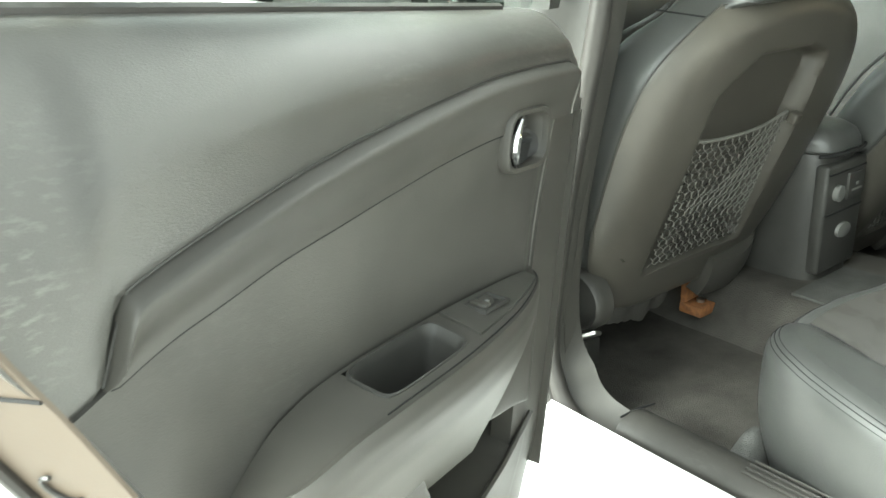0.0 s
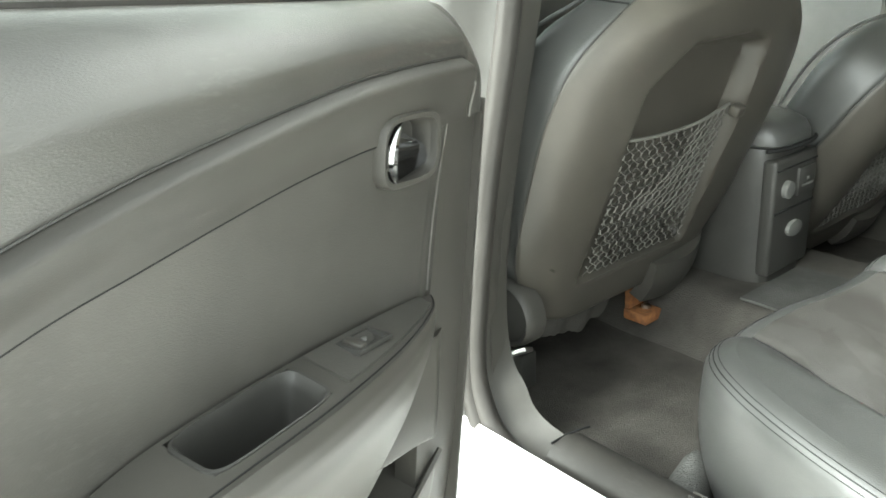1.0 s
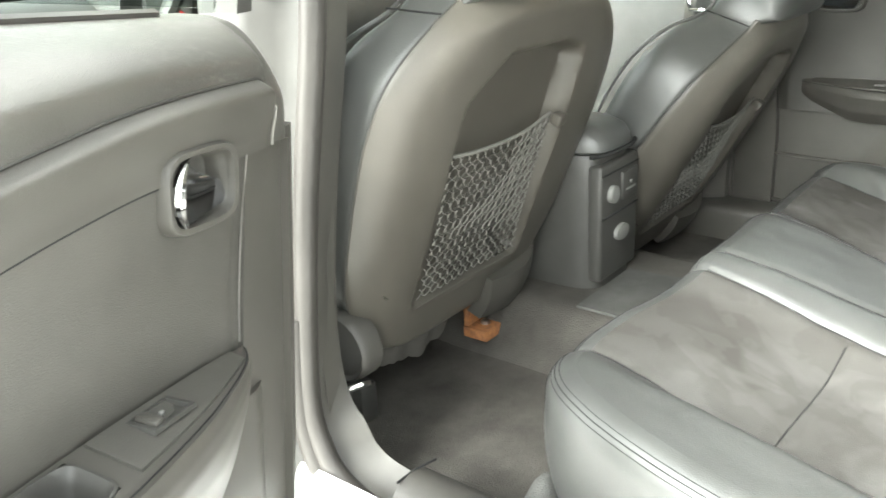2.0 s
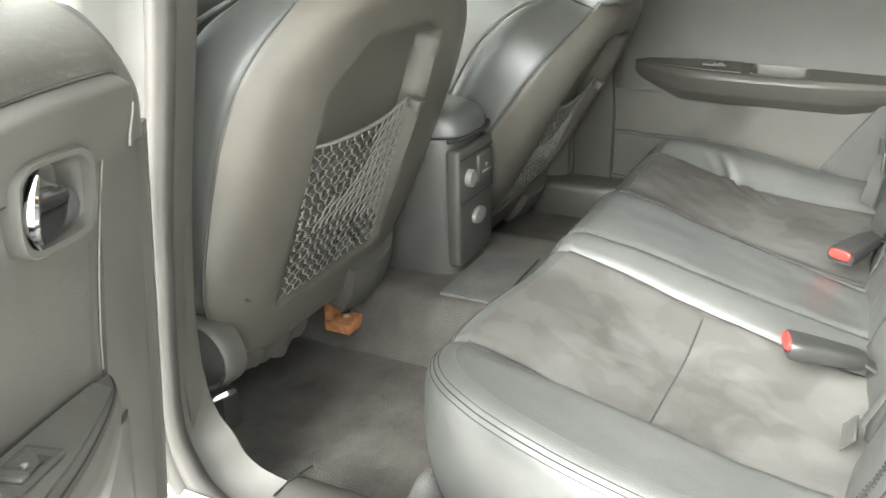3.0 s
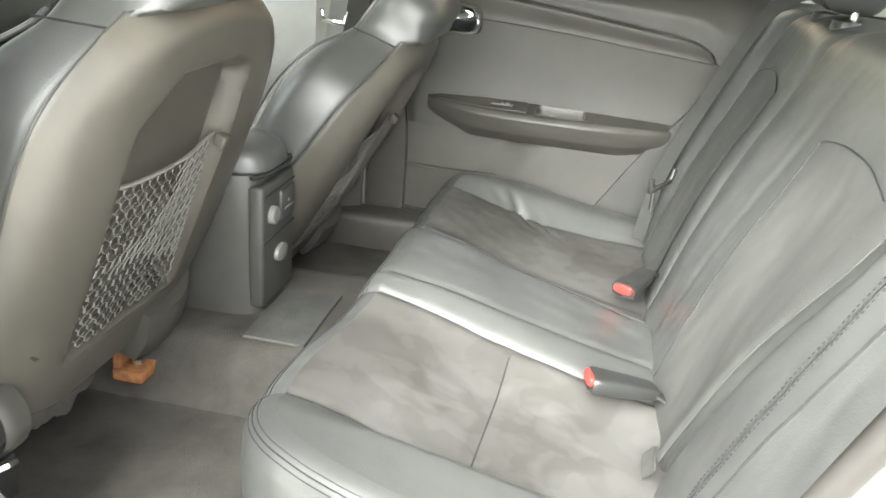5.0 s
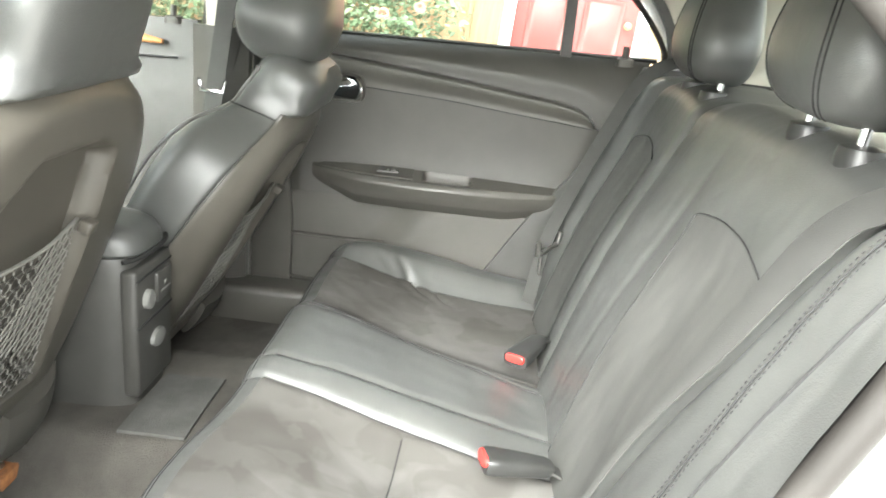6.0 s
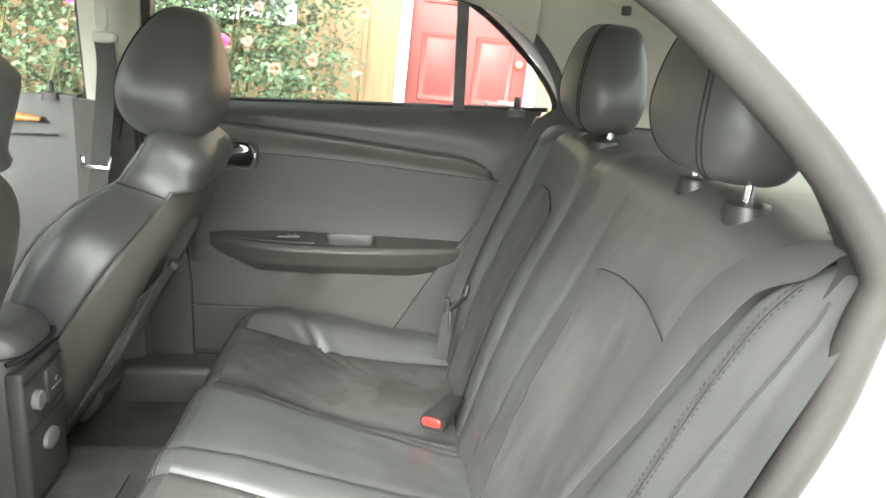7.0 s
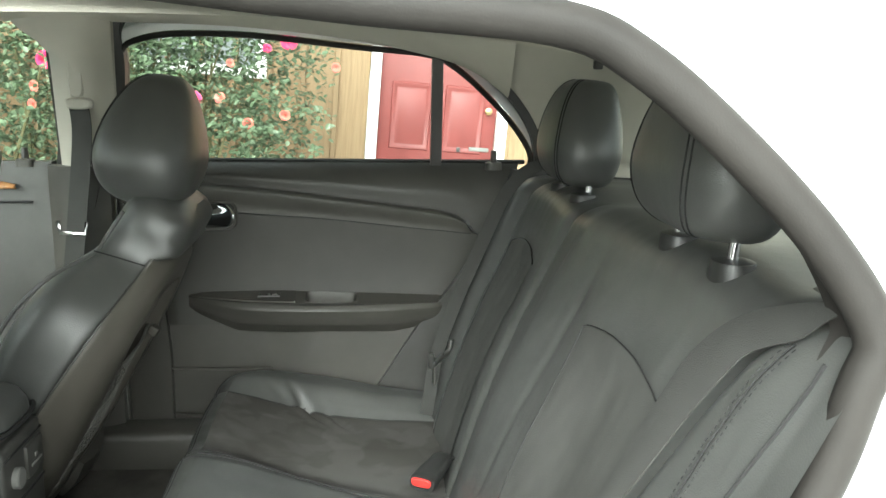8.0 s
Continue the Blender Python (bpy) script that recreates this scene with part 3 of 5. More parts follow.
# ---- buckles and belts of the rear seats ----
def buckle(x, y, z, rx, rz, label):
    ob = thing("seat_belt_buckle", label, "buckle", CAR @ pose(x, y, z, rx, 0, rz) @ Matrix.Scale(1.06, 4))
    body = []
    for yy, w, h in ((-0.085, 0.013, 0.008), (-0.075, 0.018, 0.011), (-0.03, 0.021, 0.0135), (0.0, 0.0235, 0.0145), (0.014, 0.024, 0.0145), (0.018, 0.0225, 0.013)):
        body.append([Vector((p.x, yy, p.y)) for p in oval(0, 0, 0, w, h, 24, 3.6)])
    part("housing", Shape().rings(body), BLACK_PLASTIC, ob)
    part("release_button", Shape().rings([[Vector((p.x, yy, p.y)) for p in oval(0, 0.004, 0, w, h, 20, 3.6)] for yy, w, h in ((0.016, 0.0185, 0.0085), (0.021, 0.018, 0.008), (0.0225, 0.0165, 0.0065))]), RED, ob, "red release button")
    part("slot", Shape().block((-0.014, 0.0165, -0.0105), (0.014, 0.0195, -0.0075), 0.001, 2), SEAM, ob)
    part("stalk", Shape().ribbon([(0, -0.08, 0), (0, -0.11, -0.012), (0, -0.14, -0.03)], (1, 0, 0), 0.03, 0.004), WEB, ob)
    return ob


buckle(-0.252, 0.34, 0.466, 10, 16, "black seat belt buckle lying towards the near side, red button")
buckle(0.135, 0.298, 0.463, -4, 62, "black seat belt buckle upright at the seat back, red button")


def belt(name, path, across, label, width=0.047):
    ob = thing(name, label, "seat belt")
    part("webbing", Shape().ribbon(path, across, width), WEB, ob)
    return ob


# the near belt lies on the seat back along the crevice: (x, z) of its inner and outer edge
STRAP = [((-0.664, 1.024), (-0.681, 1.018)), ((-0.601, 1.003), (-0.641, 0.984)), ((-0.547, 0.979), (-0.606, 0.966)), ((-0.508, 0.948), (-0.574, 0.945)), ((-0.485, 0.911), (-0.556, 0.91)), ((-0.476, 0.869), (-0.541, 0.876)),
         ((-0.469, 0.827), (-0.528, 0.836)), ((-0.463, 0.768), (-0.51, 0.779)), ((-0.452, 0.7), (-0.482, 0.718)), ((-0.427, 0.62), (-0.445, 0.63)), ((-0.399, 0.51), (-0.413, 0.515)), ((-0.374, 0.425), (-0.388, 0.43))]
edges = [smooth_path([(-0.69 - 0.01 * k, -0.05, 1.032 - 0.006 * k)] + [(r[k][0], curve(FACE, r[k][1]) + 0.013 - 0.004 * k, r[k][1]) for r in STRAP], 8) for k in (0, 1)]
left_belt = thing("near_seat_belt", "grey seat belt running over the near seat back", "seat belt")
part("webbing", Shape().sheet(lambda u, v: edges[0][u].lerp(edges[1][u], v) + Vector((0, 0.0015 * math.sin(math.pi * v), 0)), list(range(len(edges[0]))), span(0, 1, 6)).shell((0, -0.0016, -0.0008)), WEB, left_belt)
part("latch_plate", Shape().block((-0.02, -0.002, -0.01), (0.02, 0.002, 0.02), 0.0018, 2).turn(Matrix.Translation((-0.385, 0.268, 0.425)) @ Euler((radians(28), radians(-22), 0)).to_matrix().to_4x4()), STEEL, left_belt, "bare steel latch plate")
rb = smooth_path([(0.6, -0.06, 1.0), (0.575, 0.02, 1.0), (0.56, 0.085, 0.95), (0.55, 0.14, 0.84), (0.54, 0.205, 0.69), (0.53, 0.245, 0.575), (0.522, 0.262, 0.48), (0.515, 0.27, 0.43)], 8)
right_belt = belt("far_seat_belt", rb, (0.45, 0.8, 0.4), "grey seat belt hanging beside the far seat back", 0.031)
part("latch_plate", Shape().tube([(0.548, 0.212, 0.6), (0.545, 0.218, 0.572), (0.49, 0.262, 0.556), (0.49, 0.262, 0.585)], 0.006, 8), STEEL, right_belt, "steel latch plate loop")
part("tongue", Shape().block((0.497, 0.25, 0.505), (0.527, 0.256, 0.565), 0.002, 2), PLASTIC_DARK, right_belt)
# ---- front seats ----
WIDE = [(-0.1, 0.19), (-0.075, 0.217), (-0.05, 0.236), (0, 0.258), (0.06, 0.285), (0.15, 0.303), (0.3, 0.315), (0.38, 0.304), (0.43, 0.278), (0.48, 0.225), (0.52, 0.172), (0.56, 0.152), (0.63, 0.146), (0.665, 0.12), (0.68, 0.05)]
SLIM = [(-0.11, 0.18), (-0.08, 0.205), (-0.05, 0.226), (0, 0.25), (0.1, 0.284), (0.25, 0.29), (0.33, 0.28), (0.4, 0.25), (0.45, 0.2), (0.485, 0.165), (0.52, 0.152), (0.57, 0.145), (0.6, 0.12), (0.613, 0.05)]
DEPTH = [(-0.085, 0.12), (0, 0.145), (0.15, 0.162), (0.3, 0.18), (0.36, 0.18), (0.42, 0.166), (0.47, 0.138), (0.5, 0.14), (0.58, 0.14), (0.7, 0.13)]
REC = (-0.165, 0.12, 0.018, 0.43)


def front_seat(cx, py, pz, recline, head_lift, head_back, label, width, rear, joint, tall=0.226):
    """width: half width over height; rear: how far the shell's back stands out over height; joint: depth of the seam between shell and leather."""
    m = CAR @ Matrix.Translation((cx, py, pz)) @ Matrix.Rotation(radians(recline), 4, "X")
    ob = thing("bucket_seat", label, "car seat", m, group="front seats")
    half, deep, stand = (lambda w: curve(width, w)), (lambda w: curve(DEPTH, w)), (lambda w: curve(rear, w))
    tip, crest = 0.545, width[-1][0]

    def recess(x, w):
        a, b, c, d = REC
        top = d - 0.75 * max(0, -x - 0.09) - 0.3 * max(0, x - 0.06)
        return step(a - 0.014, a + 0.014, x) * (1 - step(b - 0.012, b + 0.012, x)) * step(c - 0.01, c + 0.01, w) * (1 - step(top - 0.016, top + 0.016, w))

    def shell_point(a, v):
        # the top edge rises in an arch between the shoulders
        top = tip - 0.035 * a * a
        w = width[0][0] + (top - width[0][0]) * v
        h = half(w) * 1.004
        x = a * h
        y0 = stand(w)
        y = y0 + (joint - y0) * abs(a) ** 8 + (joint - 0.012 - y0) * step(0.9, 1, v) ** 2 * (1 - abs(a) ** 8) + 0.03 * (1 - step(0, 0.05, v)) * (1 - abs(a) ** 8)
        return x, y + 0.034 * recess(x, w), w

    part("back_shell", Shape().sheet(shell_point, span(-1, -0.82, 14)[:-1] + span(-0.82, 0.82, 90)[:-1] + span(0.82, 1, 14), span(0, 1, 110)).shell((0, 0.006, 0)), SHELL, ob, "hard charcoal shell with a recessed map pocket")
    loops = []
    for w in span(width[0][0] + 0.004, crest, 60):
        h, d = half(w), deep(w) - 0.04 * step(crest - 0.04, crest, w)
        back = joint - 0.004 + (stand(w) + 0.004 - joint) * step(tip - 0.045, tip - 0.01, w) + 0.03 * step(crest - 0.03, crest, w)
        mid, lp = back + (d - back) * 0.45, []
        for q in (2 * math.pi * i / 72 for i in range(72)):
            c, sn = math.cos(q), math.sin(q)
            p = 3.2 if sn > 0 else (9 - 5.5 * step(tip - 0.03, tip + 0.01, w))
            x = h * math.copysign(abs(c) ** (2 / p), c)
            y = mid + ((d - mid) if sn > 0 else (mid - back)) * math.copysign(abs(sn) ** (2 / p), sn)
            if sn > 0:
                y -= 0.055 * math.exp(-((x / (0.5 * h)) ** 2)) * (1 - step(0.42, 0.5, w)) * sn
            lp.append(Vector((x + 0.0015 * noise.noise((x * 12, y * 12, w * 12)), y, w)))
        loops.append(lp)
    part("back_pad", Shape().rings(loops), LEATHER, ob, "black leather back pad with raised side bolsters")
    for k in (-1, 1):
        part("piping", Shape().tube([(k * half(w) * 0.955, deep(w) - 0.016, w) for w in span(-0.02, crest - 0.06, 60)], 0.0035, 6), LEATHER, ob)
        part("shell_joint", Shape().tube([Vector(shell_point(k, v)) + Vector((k * 0.0006, 0.004, 0)) for v in span(0, 1, 60)], 0.0015, 6), PLASTIC_DARK, ob, "dark joint between shell and leather")
        part("neck_seam", Shape().tube([(k * (half(0.47 + 0.25 * (0.14 - y)) + 0.0008), y, 0.47 + 0.25 * (0.14 - y)) for y in span(0.125, joint + 0.004, 12)], 0.0013, 5), SEAM, ob)
    part("shell_joint", Shape().tube([Vector(shell_point(a, 1)) + Vector((0, 0.0, 0.001)) for a in span(-1, 1, 50)], 0.0015, 6), PLASTIC_DARK, ob)
    for up in (0.0, 0.009):
        part("neck_seam", Shape().tube([(x, stand(0.6) + 0.0045 + 0.05 * (abs(x) / 0.13) ** 5, crest - 0.045 + up - 0.02 * (x / 0.13) ** 2) for x in span(-0.128, 0.128, 30)], 0.0012, 5), SEAM, ob)
    # net pocket
    x0, x1, w0, w1 = REC[0] + 0.004, REC[1] - 0.004, REC[2] + 0.008, 0.284

    def net_point(u, v):
        bag = 0.012 * math.sin(math.pi * u) * v * (0.6 + 0.4 * v) + 0.004 * noise.noise((u * 3, v * 3, cx))
        sagging = 0.009 * math.sin(math.pi * u) * v
        return x0 + (x1 - x0) * u, stand(w0 + (w1 - w0) * v) + 0.004 + 0.016 * v - bag, w0 + (w1 - w0 + 0.012 * u) * v - sagging

    cords = Shape()
    for k in range(-13, 15):
        for sgn in (1, -1):
            pts = []
            for j in range(41):
                v = j / 40
                u = k / 14 + (v * 13 / 14 if sgn > 0 else 13 / 14 - v * 13 / 14)
                uu = u + 0.013 * math.sin(2 * math.pi * 13 * v / 1.0) * sgn
                if 0 <= uu <= 1:
                    pts.append(net_point(uu, v))
            if len(pts) > 2:
                cords.tube(pts, 0.0013, 4)
    net = part("pocket_net", cords, NET, ob, "grey elastic mesh net")
    part("net_hem", Shape().tube([net_point(u, 1) for u in span(-0.02, 1.0, 26)], 0.003, 6), NET, net)
    part("net_hook", Shape().block((x1 - 0.012, -0.008, w1 - 0.002), (x1 + 0.014, 0.012, w1 + 0.018), 0.004, 3).turn(Matrix.Translation((0, stand(w1), 0))), SHELL, net)
    # lower valance, flap and recliner cover
    flap = Shape().sheet(lambda u, v: (0.05 + 0.2 * u, stand(0) - 0.012 - 0.014 * math.sin(math.pi * u) + 0.05 * u**3 - 0.008 * math.sin(math.pi * v), -0.112 + 0.09 * v + 0.02 * u + 0.02 * (u - 0.5) ** 2), span(0, 1, 18), span(0, 1, 10)).shell((0, 0.03, 0))
    part("lower_flap", flap, PLASTIC, ob, "loose grey vinyl flap")
    for s in (-1,):
        part("recliner_cover", Shape().rings([[Vector((s * xx, 0.045 + r * math.cos(q), -0.045 + r * 0.95 * math.sin(q))) for q in (2 * math.pi * i / 32 for i in range(32))] for xx, r in ((0.245, 0.062), (0.268, 0.062), (0.282, 0.06), (0.286, 0.056), (0.278, 0.05))]), TRIM_DARK, ob, "rounded plastic recliner cover")
        part("recliner_pivot", Shape().rings([[Vector((s * xx, 0.045 + r * math.cos(q), -0.045 + r * math.sin(q))) for q in (2 * math.pi * i / 24 for i in range(24))] for xx, r in ((0.26, 0.0495), (0.279, 0.049), (0.28, 0.03))]), PLASTIC_DARK, ob)
    part("screw", Shape().rings([oval(-0.25, stand(0.07) + 0.008 - k * 0.003, 0.07, 0.004, 0.0025, 10, 2) for k in range(3)]), CHROME, ob)
    # torn cloth hanging below the shell
    def skirt(u, v):
        x = -0.225 + 0.27 * u
        hem = 0.022 + 0.02 * noise.noise((x * 40, cx, 0)) + 0.02 * math.sin(math.pi * u) + 0.006 * noise.noise((x * 160, cx, 3))
        return x, 0.012 + 0.05 * abs(2 * u - 1) ** 3 + 0.004 * math.sin(x * 90), -0.075 - (0.02 + hem) * v

    part("cloth_skirt", Shape().sheet(skirt, span(0, 1, 60), span(0, 1, 5)).shell((0, 0.003, 0)), CARPET, ob, "frayed dark cloth under the seat back")
    # seat base, level
    inv = m.inverted() @ CAR
    base = Shape().rings([oval(cx, py + 0.37, z, hx, hy, 48, 4.5) for z, hx, hy in ((0.38, 0.24, 0.27), (0.4, 0.26, 0.29), (0.46, 0.265, 0.295), (0.5, 0.25, 0.28), (0.508, 0.2, 0.23))])
    part("seat_base", base.turn(inv), LEATHER, ob, "black leather seat cushion")
    for s in (-1, 1):
        part("seat_rail", Shape().block((cx + s * 0.2 - 0.02, py + 0.08, 0.265), (cx + s * 0.2 + 0.02, py + 0.55, 0.34), 0.006, 2).turn(inv), PLASTIC_DARK, ob)
    top = m @ Vector((0, 0.085, 0.62))
    loc = CAR.inverted() @ top
    headrest("front_headrest", cx, loc.y + 0.02 - head_back, loc.z + head_lift, 0.14, 10, "rounded black leather headrest with twin seams", tall=tall, deep=0.1, lift=0.05, taper=0.44, blunt=0.7)
    return ob


driver_seat = front_seat(-0.33, 1.07, 0.48, 20.8, 0.06, 0.0, "upright black leather bucket seat with a net pocket behind", WIDE, [(-0.085, 0.0), (0.3, -0.004), (0.55, 0.004), (0.7, 0.01)], 0.046)
front_seat(0.372, 1.055, 0.427, 35, -0.039, -0.033, "black leather bucket seat tipped well back", SLIM, [(-0.085, -0.06), (0.1, -0.05), (0.33, -0.026), (0.5, -0.004), (0.62, 0.004)], 0.034, 0.25)
part("belt_anchor", Shape().block((-0.018, -0.03, -0.004), (0.018, 0.03, 0.004), 0.003, 2).turn(driver_seat.matrix_world.inverted() @ CAR @ pose(-0.635, 1.085, 0.405, -25, 25, 20)), STEEL, driver_seat, "bare steel belt anchor")
bracket = thing("seat_anchor", "rusty orange steel bracket bolted under the front seat", "bracket")
part("plate", Shape().block((-0.255, 1.1, 0.312), (-0.19, 1.155, 0.334), 0.003, 2), RUST, bracket)
part("upright", Shape().block((-0.25, 1.145, 0.318), (-0.195, 1.157, 0.38), 0.003, 2), RUST, bracket)
part("bolt", Shape().rings([oval(-0.222, 1.125, z, r, r, 6, 2) for z, r in ((0.332, 0.009), (0.341, 0.009), (0.343, 0.006))]), STEEL, bracket)

# ---- rear of the centre console ----
console = thing("centre_console", "charcoal centre console with a socket panel facing the rear", "console")
part("body", Shape().rings([oval(0.0, 1.195, z, hx, hy, 48, 6) for z, hx, hy in ((0.3, 0.088, 0.235), (0.36, 0.088, 0.235), (0.5, 0.086, 0.228), (0.6, 0.085, 0.226), (0.64, 0.085, 0.226), (0.65, 0.082, 0.222))]), PLASTIC_DARK, console)
part("armrest_lid", Shape().rings([oval(0.0, 1.19, z, hx, hy, 48, 5) for z, hx, hy in ((0.652, 0.08, 0.231), (0.657, 0.084, 0.235), (0.672, 0.084, 0.233), (0.69, 0.079, 0.222), (0.702, 0.066, 0.2), (0.707, 0.04, 0.16))]), LEATHER, console, "leather-topped armrest lid")
part("lid_lip", Shape().tube([(x, 0.951 + 27.0 * abs(x) ** 3, 0.653) for x in span(-0.09, 0.09, 20)], 0.004, 6), SEAM, console)
panel = part("socket_panel", Shape().block((-0.075, 0.955, 0.40), (0.078, 0.985, 0.632), 0.008, 3), PLASTIC_DARK, console)
part("panel_gap", Shape().block((-0.072, 0.9525, 0.527), (0.075, 0.957, 0.531), 0.001, 1), SEAM, panel)
part("panel_gap", Shape().block((-0.072, 0.9525, 0.612), (0.075, 0.957, 0.615), 0.001, 1), SEAM, panel)
part("power_socket", Shape().rings([[Vector((-0.035 + r * math.cos(q), y, 0.572 + r * math.sin(q))) for q in (2 * math.pi * i / 24 for i in range(24))] for y, r in ((0.955, 0.017), (0.946, 0.017), (0.944, 0.0145), (0.9445, 0.006))]), SILVER, panel, "silver socket cap")
part("switch_block", Shape().block((0.002, 0.949, 0.55), (0.066, 0.957, 0.606), 0.003, 2), PLASTIC_DARK, panel)
part("printed_mark", Shape().block((0.014, 0.9475, 0.566), (0.056, 0.9495, 0.571), 0.0008, 1), SILVER, panel)
part("printed_mark", Shape().block((0.03, 0.9475, 0.577), (0.04, 0.9495, 0.584), 0.0008, 1), SILVER, panel)
part("tray_pull", Shape().rings([[Vector((0.005 + a * math.cos(q), y, 0.485 + 0.6 * a * math.sin(q))) for q in (2 * math.pi * i / 28 for i in range(28))] for y, a in ((0.956, 0.027), (0.948, 0.026), (0.947, 0.02))]), SILVER, panel, "pale oval pull on the tray lid")

# ---- doors ----
UP = {-1: [(0.17, 0.74), (0.184, 0.776), (0.189, 0.791), (0.196, 0.799), (0.227, 0.812), (0.277, 0.828), (0.332, 0.844), (0.396, 0.86), (0.47, 0.875), (0.557, 0.89), (0.664, 0.905), (0.798, 0.913), (1.0, 0.914)],
      1: [(0.1, 0.825), (0.148, 0.84), (0.202, 0.87), (0.337, 0.892), (0.536, 0.918), (0.776, 0.942), (1.0, 0.948)]}
LOW = {-1: [(0.1, 0.705), (0.182, 0.741), (0.228, 0.76), (0.279, 0.774), (0.337, 0.79), (0.404, 0.803), (0.481, 0.818), (0.574, 0.834), (0.68, 0.845), (1.0, 0.852)],
       1: [(0.08, 0.812), (0.15, 0.823), (0.31, 0.84), (0.524, 0.862), (0.759, 0.876), (1.0, 0.88)]}
REAR = {-1: [(0.3, 0.41), (0.5, 0.29), (0.652, 0.198), (0.735, 0.15), (0.789, 0.116), (0.87, 0.072), (0.93, 0.045), (1.0, 0.02)],
        1: [(0.3, 0.45), (0.46, 0.35), (0.6, 0.26), (0.72, 0.165), (0.84, 0.1), (0.93, 0.06), (1.0, 0.03)]}
WINDOW = [(0.965, 0.985), (0.952, 1.1), (0.942, 1.21), (0.947, 1.285), (0.91, 1.312), (0.72, 1.308), (0.47, 1.278), (0.23, 1.232), (0.137, 1.195), (0.067, 1.136), (0.016, 1.058), (0.0, 0.985)]


BELT = {-1: (0.967, -0.072, 0.03), 1: (0.99, -0.05, 0.085)}
GRIP = {-1: (0.727, 0.834, 0.052), 1: (0.762, 0.868, 0.054)}


def rear_door(side, m, label, front, tail):
    """front: the forward end of the trim; tail: the rear end of the moulding."""
    ob = thing("rear_door", label, "car door", m)
    P = lambda d, y, z: (side * (0.69 - d), y, z)
    edge = lambda z: curve(REAR[side], z)
    up, low = (lambda y: curve(UP[side], y)), (lambda y: curve(LOW[side], y))

    belt, lean, dip = BELT[side]
    head = front - 0.042
    lip = front + (0.03 if side < 0 else 0)

    def crest(y):
        """The moulding's upper line, rounded down at its forward end."""
        if y > head:
            return low(y)
        k = max(0, (y - head + 0.018) / 0.018)
        return up(y) - 0.02 * (1 - math.sqrt(1 - k * k))

    def upper(u, v):
        """From the belt down to the moulding's upper line."""
        y0 = edge(belt + (low(0.15) - belt) * v)
        y = y0 + (lip - y0) * u
        lo = low(y) + (crest(y) - low(y)) * step(tail - 0.004, tail + 0.012, y)
        top = belt - dip * step(lip - (0.07 if side < 0 else 0.12), lip + 0.012, y) ** 1.6
        z = top + (lo - top) * v
        d = lean + (0.008 - lean) * min(1, v * 1.05) ** 0.5 + 0.004 * math.sin(math.pi * v) - 0.01 * step(0.55, 1, v)
        d -= 0.035 * step(lip - 0.05, lip, y) ** 2
        return P(d + 0.0012 * noise.noise((y * 8, z * 8, side)), y, z)

    # near panel: scuffed, with brighter light put into its base colour
    part("upper_panel", Shape().sheet(upper, span(0, 0.9, 80)[:-1] + span(0.9, 1, 36), span(0, 1, 36)).shell((side * 0.03, 0, 0)), SCUFFED_LIT if side < 0 else PLASTIC_SOFT, ob, "soft charcoal upper panel, scuffed and lightened on the near door")

    by, bz, ba = GRIP[side]

    def in_grip(p):
        """Where the handle's bowl goes through the trim."""
        return abs((p[1] - by) / (ba - 0.005)) ** 4 + abs((p[2] - bz) / 0.0325) ** 4 < 1

    def band(u, v):
        y = tail + (head - tail) * u
        b = low(y)
        a = b + (crest(y) - b) * (0.06 + 0.94 * step(-0.002, 0.03, u))
        z = a + (b - a) * v
        crown = math.sin(math.pi / 2 * min(1, v / 0.16)) if v < 0.16 else 1 - 0.55 * step(0.16, 0.9, v)
        ends = step(-0.001, 0.012, u) * (1 - 0.7 * step(0.985, 1, u))
        return P(-0.002 + 0.017 * crown * (0.3 + 0.7 * ends), y, z)

    part("swoop_moulding", Shape().sheet(band, span(0, 0.06, 12)[:-1] + span(0.06, 0.97, 150)[:-1] + span(0.97, 1, 10), span(0, 1, 24), skip=lambda a, b, c, d: in_grip(band((a + b) / 2, (c + d) / 2))).shell((side * 0.02, 0, 0)), PLASTIC, ob, "raised curved moulding")
    part("moulding_gap", Shape().tube([Vector(band(u, 1)) + Vector((side * 0.002, 0, -0.0015)) for u in span(0, (by - ba - tail) / (head - tail), 60)], 0.0013, 5), SEAM, ob)
    part("moulding_gap", Shape().tube([Vector(band(u, 0)) + Vector((-side * 0.0005, 0, 0.001)) for u in span(0, 1, 60)], 0.0013, 5), PLASTIC_DARK, ob)
    part("moulding_end", Shape().tube([Vector(band(1, v)) + Vector((-side * 0.001, 0.002, 0)) for v in span(0, 1, 12)], 0.0014, 5), GREYLINE, ob, "pale end of the moulding")

    def insert(u, v):
        y1 = front - 0.08 - 0.024 * v
        y0 = edge(low(0.16) + (0.6 - low(0.16)) * v) + 0.002
        y = y0 + (y1 - y0) * u
        z = low(y) + (0.6 - low(y)) * v
        return P(0.002 - 0.006 * math.sin(math.pi * v) - 0.004 * step(0.96, 1, u), y, z)

    # the near insert is coloured lighter in place of the light it gets
    part("insert_panel", Shape().sheet(insert, span(0, 1, 140), span(0, 1, 70), skip=lambda a, b, c, d: in_grip(insert((a + b) / 2, (c + d) / 2))).shell((side * 0.025, 0, 0)), VINYL_LIT if side < 0 else PLASTIC_SOFT, ob, "smooth charcoal insert panel")
    part("insert_gap", Shape().tube([Vector(insert(1, v)) + Vector((-side * 0.0005, 0.002, 0)) for v in span(0.0, 0.75, 20)], 0.0008, 5), GREYLINE, ob)
